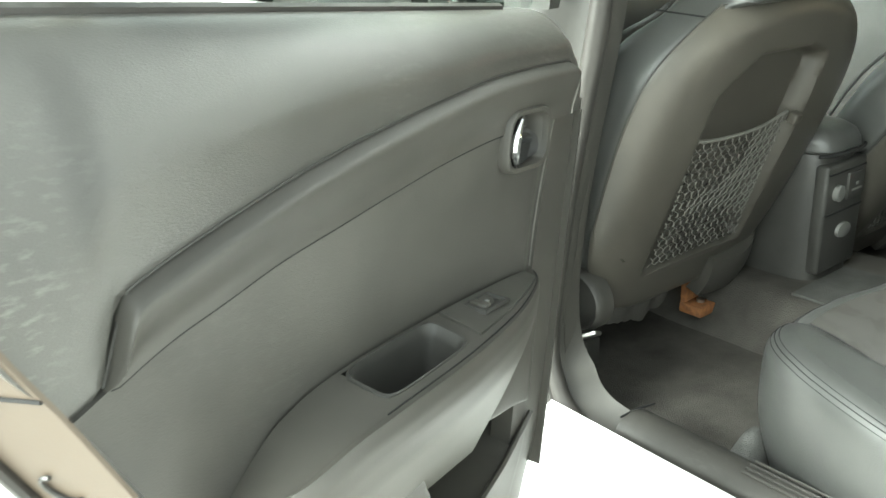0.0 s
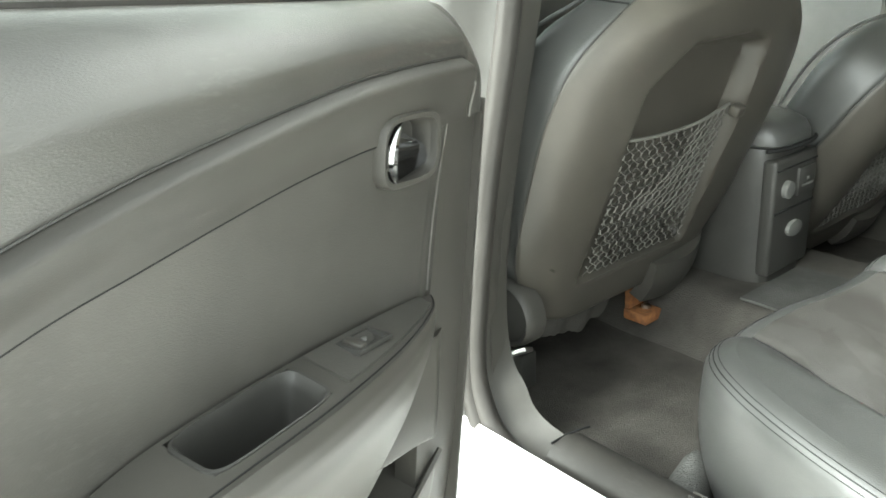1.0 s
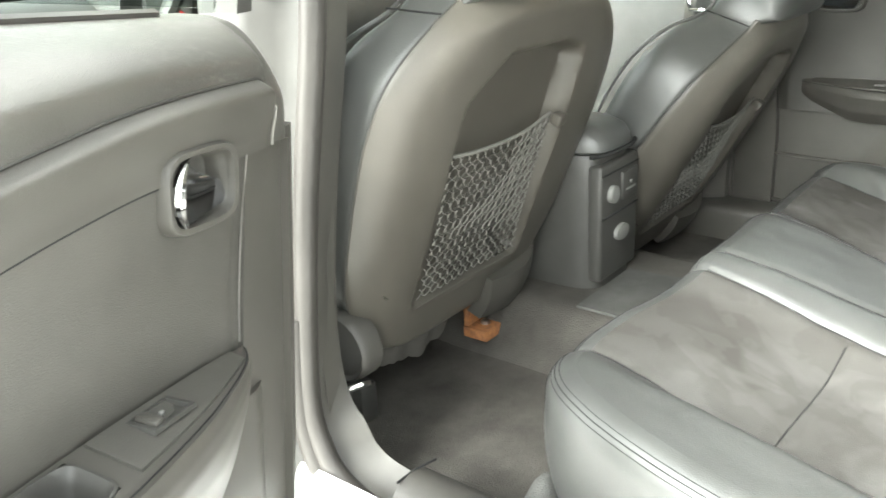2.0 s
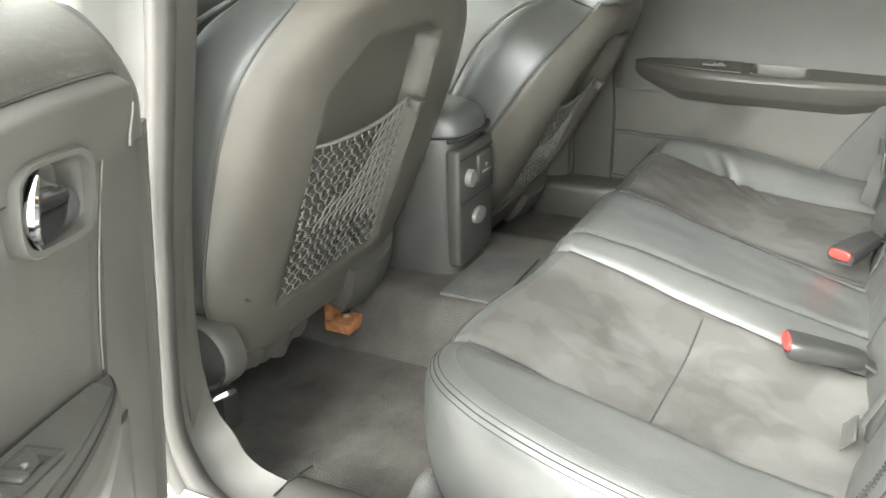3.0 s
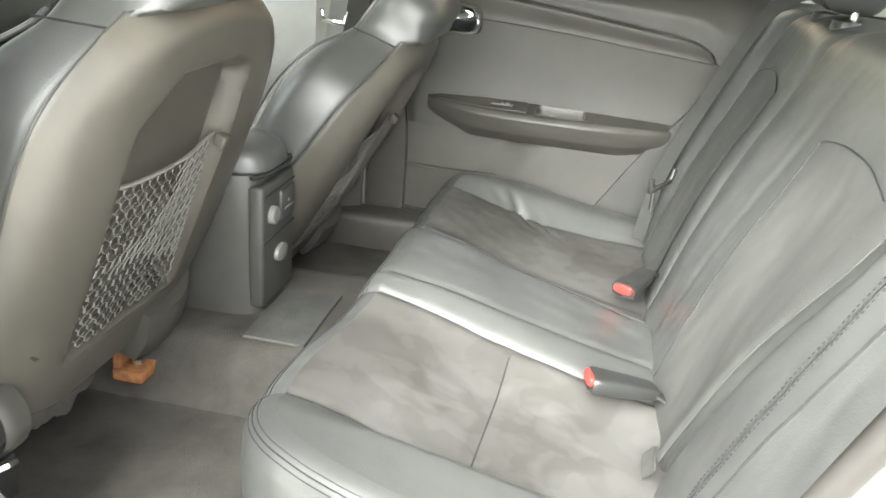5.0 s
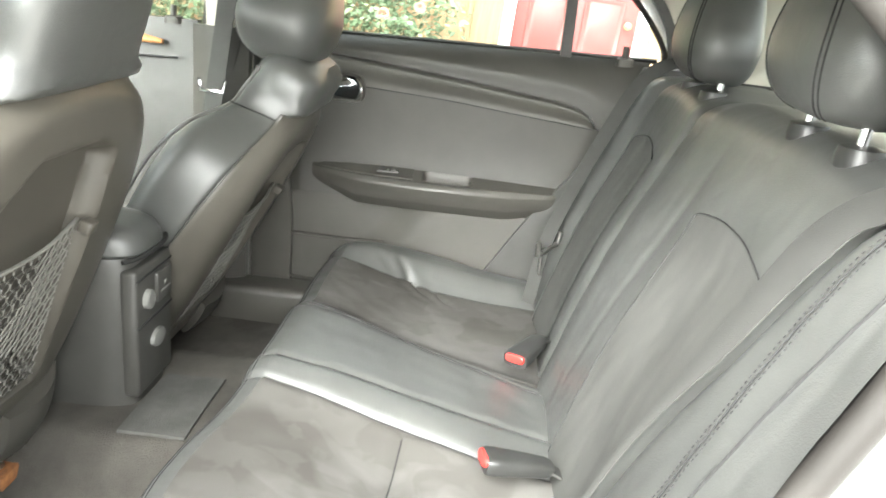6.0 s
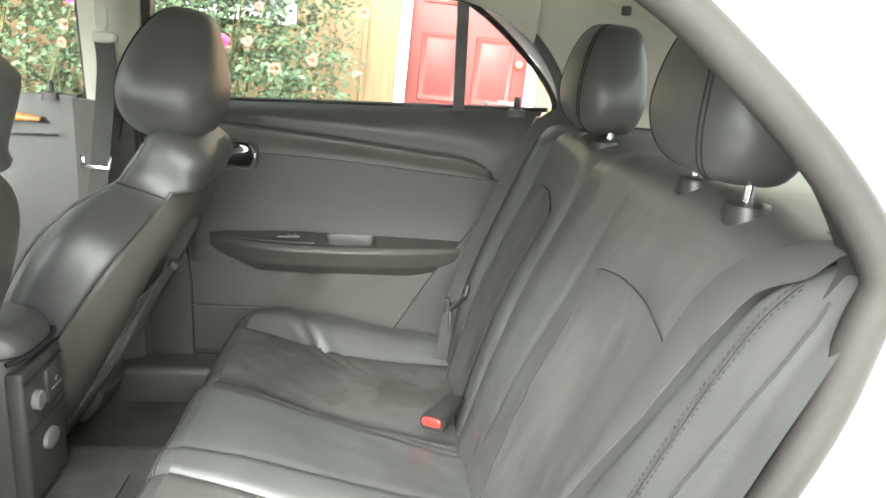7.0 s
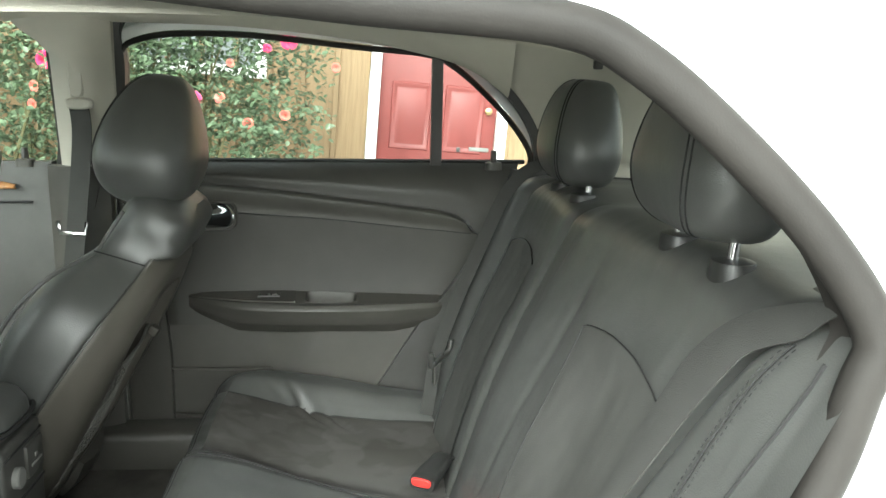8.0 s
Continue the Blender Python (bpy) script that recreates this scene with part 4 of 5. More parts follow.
    def strip(u, v):
        z = (0.852 if side < 0 else 0.868) + (0.008 if side < 0 else 0.03) * u - (0.61 + 0.03 * u) * v
        y0 = front - 0.079 - 0.026 * min(1, v * 1.8)
        y1 = front + (0.028 if side < 0 else 0.0) - (0.07 if side < 0 else 0.0) * (1 - step(0.2, 0.5, z))
        return P(-0.003 - 0.012 * u * u, y0 + (y1 - y0) * u, z)

    part("front_strip", Shape().sheet(strip, span(0, 1, 12), span(0, 1, 30)).shell((side * 0.03, 0, 0)), PLASTIC, ob)

    # armrest
    BACK_Z = [(0.1, 0.4), (0.2, 0.5), (0.27, 0.59), (0.3, 0.62), (0.34, 0.648), (0.41, 0.664), (0.56, 0.67), (0.7, 0.667), (0.8, 0.66)] if side < 0 else [(0.2, 0.668), (0.4, 0.676), (0.614, 0.682), (0.75, 0.68), (0.84, 0.676)]
    FRONT_Z = [(0.1, 0.4), (0.2, 0.52), (0.26, 0.61), (0.31, 0.642), (0.38, 0.654), (0.55, 0.658), (0.7, 0.658), (0.8, 0.658)] if side < 0 else [(0.2, 0.655), (0.4, 0.66), (0.65, 0.664), (0.84, 0.67)]
    REACH = [(0.262, 0.03), (0.275, 0.06), (0.3, 0.08), (0.36, 0.087), (0.46, 0.087), (0.55, 0.081), (0.65, 0.065), (0.72, 0.044), (0.765, 0.024), (0.785, 0.008), (0.79, 0.001)] if side < 0 else [(0.2, 0.001), (0.23, 0.03), (0.3, 0.05), (0.4, 0.07), (0.5, 0.078), (0.6, 0.076), (0.7, 0.063), (0.77, 0.036), (0.815, 0.014), (0.83, 0.001)]
    ROWS = [(0.0, 0, 0), (0.8, 0.9, 0.0), (0.9, 1, 0.003), (0.98, 1, -0.006), (1.0, 1, -0.02 if side < 0 else -0.011)] + ([(0.94, 1, -0.05), (0.62, 1, -0.11), (0.05, 1, -0.2)] if side < 0 else [(0.9, 1, -0.03), (0.72, 1, -0.05), (0.2, 1, -0.078)])
    A0, A1 = REACH[0][0], REACH[-1][0]

    def arm(u, v):
        y = u
        r, zb, zf = curve(REACH, y), curve(BACK_Z, y), curve(FRONT_Z, y)
        a, b = ROWS[int(v)], ROWS[min(int(v) + 1, 7)]
        t = v - int(v)
        k = [a[i] + (b[i] - a[i]) * t for i in range(3)]
        return P(k[0] * r + 0.001, y, zb + (zf - zb) * k[1] + k[2] * (0.3 + 0.7 * min(1, r / 0.06)))

    TY0, TY1 = (0.412, 0.55) if side < 0 else (0.43, 0.552)
    TC, TH = (TY0 + TY1) / 2, (TY1 - TY0) / 2
    ys = span(A0, TY0, 24)[:-1] + span(TY0, TY1, 10)[:-1] + span(TY1, A1, 40)
    rows = [0, 0.06] + span(0.06, 0.82, 6)[1:] + [0.9, 1] + span(1, 7, 26)[1:]
    rest = part("armrest", Shape().sheet(arm, ys, rows, skip=lambda a, b, c, d: a >= TY0 - 0.001 and b <= TY1 + 0.001 and c >= 0.059 and d <= 0.821), PLASTIC, ob, "grey armrest with a pull cup")
    loops = []
    for k, dz, out_by in ((1.06, -0.004, 1), (1.05, 0.0015, 1), (1.0, 0.002, 1), (0.95, -0.002, 1), (0.92, -0.012, 1), (0.88, -0.07 if side < 0 else -0.036, 1), (0.8, -0.095 if side < 0 else -0.042, 1), (0.5, -0.1 if side < 0 else -0.044, 1)):
        lp = []
        for q in (2 * math.pi * i / 48 for i in range(48)):
            c, sn = math.cos(q), math.sin(q)
            e = 2 / 6
            yy = TC + TH * k * math.copysign(abs(c) ** e, c)
            vv = 0.46 + 0.385 * k * math.copysign(abs(sn) ** e, sn)
            x, y, z = arm(yy, max(0.0, vv))
            lp.append(Vector((x, y, z + dz)))
        loops.append(lp)
    loops.append([sum(loops[-1], Vector()) / 48] * 48)
    # the near cup's darker plastic adds to the shade inside it
    part("pull_cup", Shape().rings(loops, cap=False), PLASTIC_DARK if side < 0 else PLASTIC, rest, "dark rounded pull cup")
    # the near plate's colour is raised where light on its top was lacking
    part("switch_plate", Shape().sheet(lambda u, v: Vector(arm(u, v)) + Vector((0, 0, 0.003)), span(TY1 + 0.022, A1 - 0.025, 24), span(0.05, 0.86, 8)).shell((0, 0, -0.004)), SCUFFED_LIT if side < 0 else PLASTIC, rest)
    sw = Vector(arm(TY1 + 0.085, 0.42))
    part("window_switch", Shape().rings([[sw + Vector((side * 0.012 * b * sx, 0.021 * b * sy, h)) for sx, sy in ((-1, -1), (1, -1), (1, 1), (-1, 1))] for b, h in ((1.25, 0.002), (1.2, 0.006), (1.0, 0.0065), (0.92, 0.003), (0.6, 0.002))]), PLASTIC_DARK, rest)
    part("switch_lip", Shape().block(sw + Vector((-0.011, -0.02, 0.003)), sw + Vector((0.011, -0.008, 0.01)), 0.003, 2), PLASTIC, rest, "worn pale switch rocker")
    part("switch_dot", Shape().block(sw + Vector((-0.002, -0.002, 0.003)), sw + Vector((0.002, 0.003, 0.0075)), 0.0008, 1), SILVER, rest)
    part("arm_seam", Shape().tube([Vector(arm(y, 1.02)) + Vector((0, 0, 0.0004)) for y in ys if y > TY0 - 0.02], 0.0009, 5), SEAM, rest)

    # inner handle: bezel ring round a bowl, with the lever in it
    def bezel(a, b):
        out = []
        for q in (2 * math.pi * i / 40 for i in range(40)):
            c, sn = math.cos(q), math.sin(q)
            out.append((by + a * math.copysign(abs(c) ** 0.5, c), bz + b * math.copysign(abs(sn) ** 0.5, sn)))
        return out

    hb = part("handle_bezel", Shape().rings([[Vector(P(d, y, z)) for y, z in bezel(a, b)] for d, a, b in ((0.0, ba, 0.037), (0.0095, ba - 0.001, 0.0362), (0.0125, ba - 0.003, 0.0345), (0.0115, ba - 0.008, 0.03), (0.002, ba - 0.0095, 0.0287))], cap=False), PLASTIC, ob)
    part("handle_bowl", Shape().rings([[Vector(P(d, y, z)) for y, z in bezel(a, b)] for d, a, b in ((0.004, ba - 0.0094, 0.0288), (-0.014, ba - 0.016, 0.024), (-0.019, ba - 0.03, 0.012), (-0.0195, 0.001, 0.0005))], cap=False), PLASTIC, hb, "dark bowl behind the lever")

    def lever(u, v):
        """u: up; v: from the pull edge forward, deeper at the foot than at the head."""
        long = 2 * ba - 0.024 - (2 * ba - 0.056) * step(0.35, 0.95, u) - 0.008 * u
        bow = 0.014 * (2 * u - 0.95) ** 2
        return P(0.0125 - 0.012 * v + 0.003 * math.sin(math.pi * u), by - ba + 0.009 + bow + long * v, bz - 0.0265 + 0.052 * u + 0.006 * v * (1 - u))

    part("lever", Shape().sheet(lever, span(0, 1, 22), span(0, 1, 16)).shell((side * 0.005, 0, 0)), CHROME_DIMMED, hb, "polished chrome pull lever, dimmed for dark reflections")
    part("lever_rim", Shape().tube([Vector(lever(u, 0)) + Vector((-side * 0.001, 0, 0)) for u in span(0, 1, 20)], [0.0018 + 0.0036 * math.sin(math.pi * u) for u in span(0, 1, 20)], 8), CHROME, hb, "bright chrome edge of the lever")

    # lower panel with its pocket
    def pocket_low(y):
        return 0.4 + 4 * max(0, y - 0.73) ** 2

    def pocket(y, z):
        hi = 0.545 - 0.29 * (y - 0.52)
        back = 0.53 + 0.48 * (0.51 - z)
        return (side < 0) * step(back - 0.01, back + 0.01, y) * (1 - step(0.826, 0.838, y)) * step(pocket_low(y) - 0.004, pocket_low(y) + 0.004, z) * (1 - step(hi - 0.008, hi + 0.008, z))

    def lower(u, v):
        z = 0.605 - 0.3 * v
        y0 = edge(z)
        y = y0 + (front - 0.045 - 0.06 * (1 - step(0.27, 0.42, z)) - y0) * u
        d = 0.004 + (0.028 if side < 0 else 0.0) * (1 - step(0.5, 0.6, z)) * (1 - step(0.6, 0.82, y))
        if side > 0:
            # scooped forward of a slanting edge, under the armrest
            slant = 0.5 + 0.7 * (0.606 - z)
            d += 0.006 - 0.036 * step(slant - 0.02, slant + 0.12, y)
        return P(d - 0.08 * pocket(y, z) - 0.012 * step(0.93, 1, u), y, z)

    part("lower_panel", Shape().sheet(lower, span(0, 1, 140), span(0, 1, 90)).shell((side * 0.06, 0, 0)), PLASTIC, ob, "charcoal lower panel with a scuffed map pocket")
    if side > 0:
        rim = smooth_path([P(-0.012, 0.58, 0.484), P(-0.012, 0.75, 0.482), P(-0.012, 0.9, 0.484), P(-0.012, 0.94, 0.46), P(-0.012, 0.945, 0.41), P(-0.012, 0.91, 0.372), P(-0.012, 0.8, 0.36)], 8)
        part("pocket_lip", Shape().tube(rim, 0.004, 6), PLASTIC, ob, "rounded lip of the door pocket")
    if side < 0:
        part("pocket_lip", Shape().tube([P(0.002 + 0.028 * (1 - step(0.6, 0.82, y)), y, pocket_low(y)) for y in span(0.6, 0.832, 24)], 0.0045, 6), PLASTIC, ob)

    if side < 0:
        scraps = Shape()
        rnd = random.Random(7)
        for k in range(14):
            y, z, a = rnd.uniform(0.74, 0.822), rnd.uniform(0.405, 0.45), rnd.uniform(-0.6, 0.9)
            ln = rnd.uniform(0.008, 0.022)
            scraps.ribbon([P(-0.072 + 0.003 * k / 14, y, z), P(-0.068, y + ln * 0.5, z + ln * 0.3 * a), P(-0.07, y + ln, z + ln * a)], (0.2, 0.3, 1), rnd.uniform(0.003, 0.007), 0.001)
        tagged(part("torn_lining", scraps, GREYLINE, ob, "pale torn scraps in the pocket"), kind="stuff")
    # outer skin, shut face, window surround, glass, lock pin
    skin = Shape().sheet(lambda u, v: (side * (0.79 + (0.05 if side < 0 else 0) - 0.04 * v**3 + 0.02 * math.sin(math.pi * v) - 0.015 * (1 - v)), edge(0.32 + 0.64 * v) - 0.02 + (front + 0.01 - (0.05 if side < 0 else 0) * step(0.8, 1, v) - edge(0.32 + 0.64 * v)) * u, 0.3 + 0.665 * v), span(0, 1, 20), span(0, 1, 20)).shell((-side * 0.004, 0, 0))
    part("outer_skin", skin, PAINT, ob, "white painted outer skin")
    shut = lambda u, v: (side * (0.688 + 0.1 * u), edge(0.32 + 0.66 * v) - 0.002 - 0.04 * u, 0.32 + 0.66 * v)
    part("shut_face", Shape().sheet(shut, span(0, 1, 10), span(0, 1, 30)).shell((0, 0.004, 0)), TAN, ob, "tan shut face")
    part("shut_seal", Shape().tube([Vector(shut(0.85, v)) + Vector((0, -0.004, 0)) for v in span(0, 1, 30)], 0.006, 8), RUBBER, ob)
    part("shut_seam", Shape().tube([Vector(shut(u, 0.655 - 0.02 * u)) + Vector((0, -0.001, 0)) for u in span(0, 0.8, 6)], 0.0018, 5), SEAM, ob)
    part("latch", Shape().tube([Vector(shut(0.5 + 0.12 * math.sin(q), 0.5 + 0.02 * math.cos(q))) + Vector((0, -0.003, 0)) for q in span(0, 4, 12)], 0.002, 6), PLASTIC_DARK, ob, "dark door latch loop")
    part("front_shut_face", Shape().sheet(lambda u, v: (side * (0.69 + 0.09 * u), front + (-0.002 if side < 0 else 0.002), 0.33 + (0.52 if side < 0 else 0.63) * v), [0, 0.5, 1], [0, 0.5, 1]).shell((0, -0.004, 0)), PLASTIC, ob)
    wx = 0.06 if side < 0 else 0.0
    win = [(y, z) for _, y, z in smooth_path([(0, y - (0.985 - front) * (0.5 if side < 0 else 0), z + belt - 0.986) for y, z in WINDOW], 6)]
    rings = []
    for off, dx in ((0.0, 0.012), (0.0, -0.012), (0.022, -0.016), (0.026, 0.0), (0.026, 0.03), (0.0, 0.03)):
        lp = []
        for i, (y, z) in enumerate(win):
            a, b = win[max(i - 1, 0)], win[min(i + 1, len(win) - 1)]
            n = Vector((0, b[1] - a[1], -(b[0] - a[0]))).normalized()
            lp.append(Vector((side * (0.715 + wx - 0.13 * (z - 0.985) + dx), y + n.y * off, z + n.z * off)))
        rings.append(lp)
    part("window_surround", Shape().sheet(lambda u, v: rings[v % 6][u], list(range(len(win))), [0, 1, 2, 3, 4, 5, 6]), PLASTIC_DARK, ob, "black window surround")
    pane = Shape()
    pane.v = [(side * (0.728 + wx - 0.13 * (z - 0.985)), y, z) for y, z in win]
    pane.f = [tuple(range(len(win)))]
    part("pane", pane.shell((side * 0.004, 0, 0)), GLASS, ob, "clear side glass", smooth=False).visible_shadow = False
    part("divider_bar", Shape().rings([[Vector((side * (0.712 + wx - 0.13 * (z - 0.985) + dx), 0.24 + 0.004 * (z - 1) + dy, z)) for dx, dy in ((-0.008, -0.013), (-0.008, 0.013), (0.014, 0.013), (0.014, -0.013))] for z in span(0.985, 1.236, 8)]), PLASTIC_DARK, ob, "black divider bar")
    part("belt_seal", Shape().tube([(side * (0.738 + 0.5 * wx), y, belt + 0.001) for y in span(0.02, front - 0.1, 30)], 0.006, 6), RUBBER, ob)
    part("lock_pin", Shape().rings([oval(side * (0.712 + 0.6 * wx), 0.1, z, r, r, 16, 2.4) for z, r in ((0.985, 0.0085), (1.0, 0.0078), (1.018, 0.0075), (1.021, 0.006))]), PLASTIC_DARK, ob)
    part("lock_collar", Shape().rings([oval(side * (0.712 + 0.6 * wx), 0.1, z, r, 1.2 * r, 20, 3) for z, r in ((0.975, 0.017), (0.992, 0.0165), (0.994, 0.012))]), PLASTIC, ob)
    return ob


rear_door(1, CAR, "closed far rear door with charcoal trim and clear window", 0.985, 0.148)
HINGE = CAR @ Vector((-1.026, 0.85, 0.716))
OPEN = Matrix.Translation(HINGE) @ Matrix.Rotation(radians(-72), 4, "Z") @ Matrix.Rotation(radians(-6.0), 4, "X") @ Matrix.Translation((0.69, -0.735, -0.678))
rear_door(-1, OPEN, "wide open near rear door with scuffed charcoal trim", 0.89, 0.18)
# ---- body shell: seals, pillars, roof, sill ----
def opening():
    """The door opening in the body side: along the sill, up the middle pillar, along the roof, down the rear pillar."""
    pts = [(0.30, 0.305), (0.6, 0.295), (0.85, 0.28), (0.96, 0.279), (1.03, 0.298), (1.07, 0.345), (1.088, 0.44), (1.052, 0.71), (1.0, 0.96), (0.965, 1.2), (0.9, 1.268), (0.7, 1.28),
           (0.416, 1.256), (0.265, 1.243), (0.2, 1.215), (0.127, 1.155), (0.056, 1.082), (0.011, 1.012), (0.02, 0.965), (0.047, 0.873), (0.12, 0.72), (0.21, 0.53), (0.25, 0.39)]
    return smooth_path([(0, y, z) for y, z in pts], 6, closed=True)


def side_x(z):
    """The body side leans in above the belt."""
    return 0.715 - 0.16 * max(0, z - 1.0)


body = thing("car_body", "white car body round the cabin", "car body", kind="structure")
for side in (-1, 1):
    loop = opening()
    n = len(loop)
    nor = []
    for i in range(n):
        d = loop[(i + 1) % n] - loop[i - 1]
        nor.append(Vector((0, d.z, -d.y)).normalized())

    def at(i, off, dx):
        """off: outwards from the opening; dx: outwards from the car."""
        return Vector((side * (side_x(loop[i].z) + dx), loop[i].y + nor[i].y * off, loop[i].z + nor[i].z * off))

    def lining(u, v):
        i = u % n
        low_front = 1 - step(30, 40, i)
        rear = step(92, 104, i)
        return at(i, -0.006 - 0.03 * v * low_front - 0.008 * v * rear + 0.012 * v * (1 - low_front) * (1 - rear), -0.01 - (0.055 - 0.02 * rear) * v**0.7)

    part("door_seal", Shape().tube([at(i, 0, 0) for i in range(52)], 0.017, 12), RUBBER, body, "grey rubber door seal")
    # same seal along roof and rear, coloured darker in place of shade
    part("door_seal", Shape().tube([at(i % n, 0, 0) for i in range(51, n + 1)], 0.018 if side < 0 else 0.007, 12), SEAL_SHADED, body, "rubber door seal darkened as if shaded")
    part("sill_seal", Shape().tube([at(i, 0.022 - 0.012 * step(22, 36, i), 0.012) for i in range(40)], 0.015, 10), RUBBER, body, "outer lip of the rubber seal")
    part("opening_lining", Shape().sheet(lining, list(range(52)), span(0, 1, 6)), TRIM_DARK, body, "charcoal trim lining the door opening")
    if side < 0:
        # this lining also carries its shade in the colour
        part("opening_lining", Shape().sheet(lining, list(range(51, 93)), span(0, 1, 6)), SEAL_SHADED, body, "lining under the roof")
        part("opening_lining", Shape().sheet(lining, list(range(92, n)) + [0], span(0, 1, 6)), SEAL_SHADED, body, "rear lining of the door opening, darkened as if shaded")
    flange = lambda u, v: at(u % n, 0.008 + 0.055 * v, 0.006 + 0.05 * min(1, v) ** 2)
    part("door_flange", Shape().sheet(flange, list(range(54, n)) + [0, 1], span(0, 1, 5)), PAINT, body)
    part("door_flange", Shape().sheet(flange, list(range(24, 55)), span(0, 2.4, 8)), PLASTIC_DARK, body, "charcoal pillar flange")
    part("door_flange", Shape().sheet(flange, list(range(0, 25)), span(0, 1, 5)), PAINT, body)
    part("outer_panel", Shape().sheet(lambda u, v: at(u, 0.063 + 0.3 * v, 0.056 + 0.02 * math.sin(v * 3) - 0.1 * v * v), list(range(55, n)), span(0, 1, 10)), PAINT, body, "white painted roof rail and quarter panel")
part("pillar_jamb", Shape().sheet(lambda u, v: (-0.735 - 0.075 * u, 1.112 + 0.01 * u, 0.3 + 0.62 * v), [0, 0.3, 0.7, 1], span(0, 1, 5)).shell((0, 0.02, 0)), PLASTIC, body, "charcoal jamb behind the middle pillar")
# rocker and the front door as seen from outside
part("rocker_panel", Shape().sheet(lambda u, v: (-0.735 - 0.055 * math.sin(math.pi * v * 0.6), u, 0.325 - 0.15 * v), span(-0.1, 2.2, 20), span(0, 1, 8)), PAINT, body, "white rocker panel")
for s in (-1, 1):
    part("front_door_skin", Shape().sheet(lambda u, v: (s * (0.79 - 0.02 * v * v), 1.2 + 0.93 * u, 0.25 + 0.71 * v), span(0, 1, 8), span(0, 1, 10)).shell((-s * 0.01, 0, 0)), PAINT, body)
    part("front_window", Shape().sheet(lambda u, v: (s * (0.745 - 0.14 * v * 0.3), 1.13 + (0.9 - 0.45 * v) * u, 0.985 + 0.3 * v), span(0, 1, 4), span(0, 1, 4)).shell((s * 0.004, 0, 0)), GLASS, body, "clear front window").visible_shadow = False
    part("a_pillar", Shape().tube([(s * 0.74, 2.08, 0.97), (s * 0.7, 1.75, 1.18), (s * 0.65, 1.5, 1.3)], 0.035, 8), PAINT, body)
    part("b_pillar_outer", Shape().rings([[Vector((s * (0.755 - 0.16 * max(0, z - 1) + dx), y, z)) for dx, y in ((-0.03, 1.03), (0, 1.03), (0, 1.115), (-0.03, 1.115))] for z in span(1.0 if s < 0 else 0.4, 1.3, 8)]), PLASTIC_DARK, body)
part("windscreen", Shape().sheet(lambda u, v: (-0.66 + 1.32 * u, 2.1 - 0.65 * v - 0.15 * (2 * u - 1) ** 2, 0.97 + 0.34 * v), span(0, 1, 10), span(0, 1, 6)).shell((0, 0, 0.005)), GLASS, body).visible_shadow = False
part("rear_window", Shape().sheet(lambda u, v: (-0.6 + 1.2 * u, -0.28 - 0.45 * (1 - v) + 0.08 * (2 * u - 1) ** 2, 1.0 + 0.27 * v), span(0, 1, 10), span(0, 1, 6)).shell((0, 0, 0.005)), GLASS, body, "rear window glass").visible_shadow = False
part("roof_skin", Shape().sheet(lambda u, v: (-0.56 + 1.12 * u, -0.28 + 1.83 * v, 1.345 + 0.04 * u + 0.05 * math.sin(math.pi * u) - 0.05 * (1 - min(1, v * 2.4)) ** 2), span(0, 1, 12), span(0, 1, 14)), PAINT, body)
part("boot_lid", Shape().sheet(lambda u, v: (-0.75 + 1.5 * u, -0.72 - 0.6 * v, 0.99 - 0.04 * v * v), span(0, 1, 6), span(0, 1, 6)), PAINT, body)
part("bonnet", Shape().sheet(lambda u, v: (-0.75 + 1.5 * u, 2.1 + 1.1 * v, 0.97 - 0.15 * v * v), span(0, 1, 6), span(0, 1, 6)), PAINT, body)
part("firewall", Shape().sheet(lambda u, v: (-0.75 + 1.5 * u, 2.15, 0.27 + 0.7 * v), [0, 1], [0, 1]).shell((0, 0.02, 0)), PLASTIC_DARK, body)
part("boot_wall", Shape().sheet(lambda u, v: (-0.72 + 1.44 * u, -0.05 - 0.1 * v, 0.3 + 0.66 * v), [0, 1], [0, 1]).shell((0, -0.02, 0)), PLASTIC_DARK, body)

liner = part("ceiling", Shape().sheet(lambda u, v: (-0.645 + 1.29 * u, -0.26 + 1.78 * v, 1.275 + 0.055 * u * step(0.3, 0.6, v) + 0.05 * math.sin(math.pi * u) ** 0.6 - 0.04 * (1 - min(1, v * 2.6)) ** 2), span(0, 1, 30), span(0, 1, 30)).shell((0, 0, 0.02)), LINER)
liner.matrix_world = CAR
tagged(liner, "beige-grey cloth headliner", "ceiling", kind="structure")

trims = thing("pillar_trim", "beige-grey pillar covers and charcoal lower trim of the far side", "trim", kind="structure")
# far roof rail and rear pillar: from the window's edge up to the headliner
win = [(y, z) for _, y, z in smooth_path([(0, y, z) for y, z in WINDOW], 6)]
def rail(u, v):
    y, z = win[u]
    a, b = win[max(u - 1, 0)], win[min(u + 1, len(win) - 1)]
    n = Vector((0, b[1] - a[1], -(b[0] - a[0]))).normalized()
    wide = 0.055 + 0.2 * step(46, 60, u)
    return 0.69 - 0.13 * (z - 0.985) - 0.075 * v - 0.06 * v * step(46, 60, u), y + n.y * (0.024 + wide * v), z + n.z * (0.024 + wide * v) * (1 - 0.35 * step(46, 60, u))
part("rear_pillar_cover", Shape().sheet(rail, list(range(22, len(win))), span(0, 1, 8)).shell((0.012, 0, 0)), LINER, trims, "pale cloth cover over the far rear pillar")
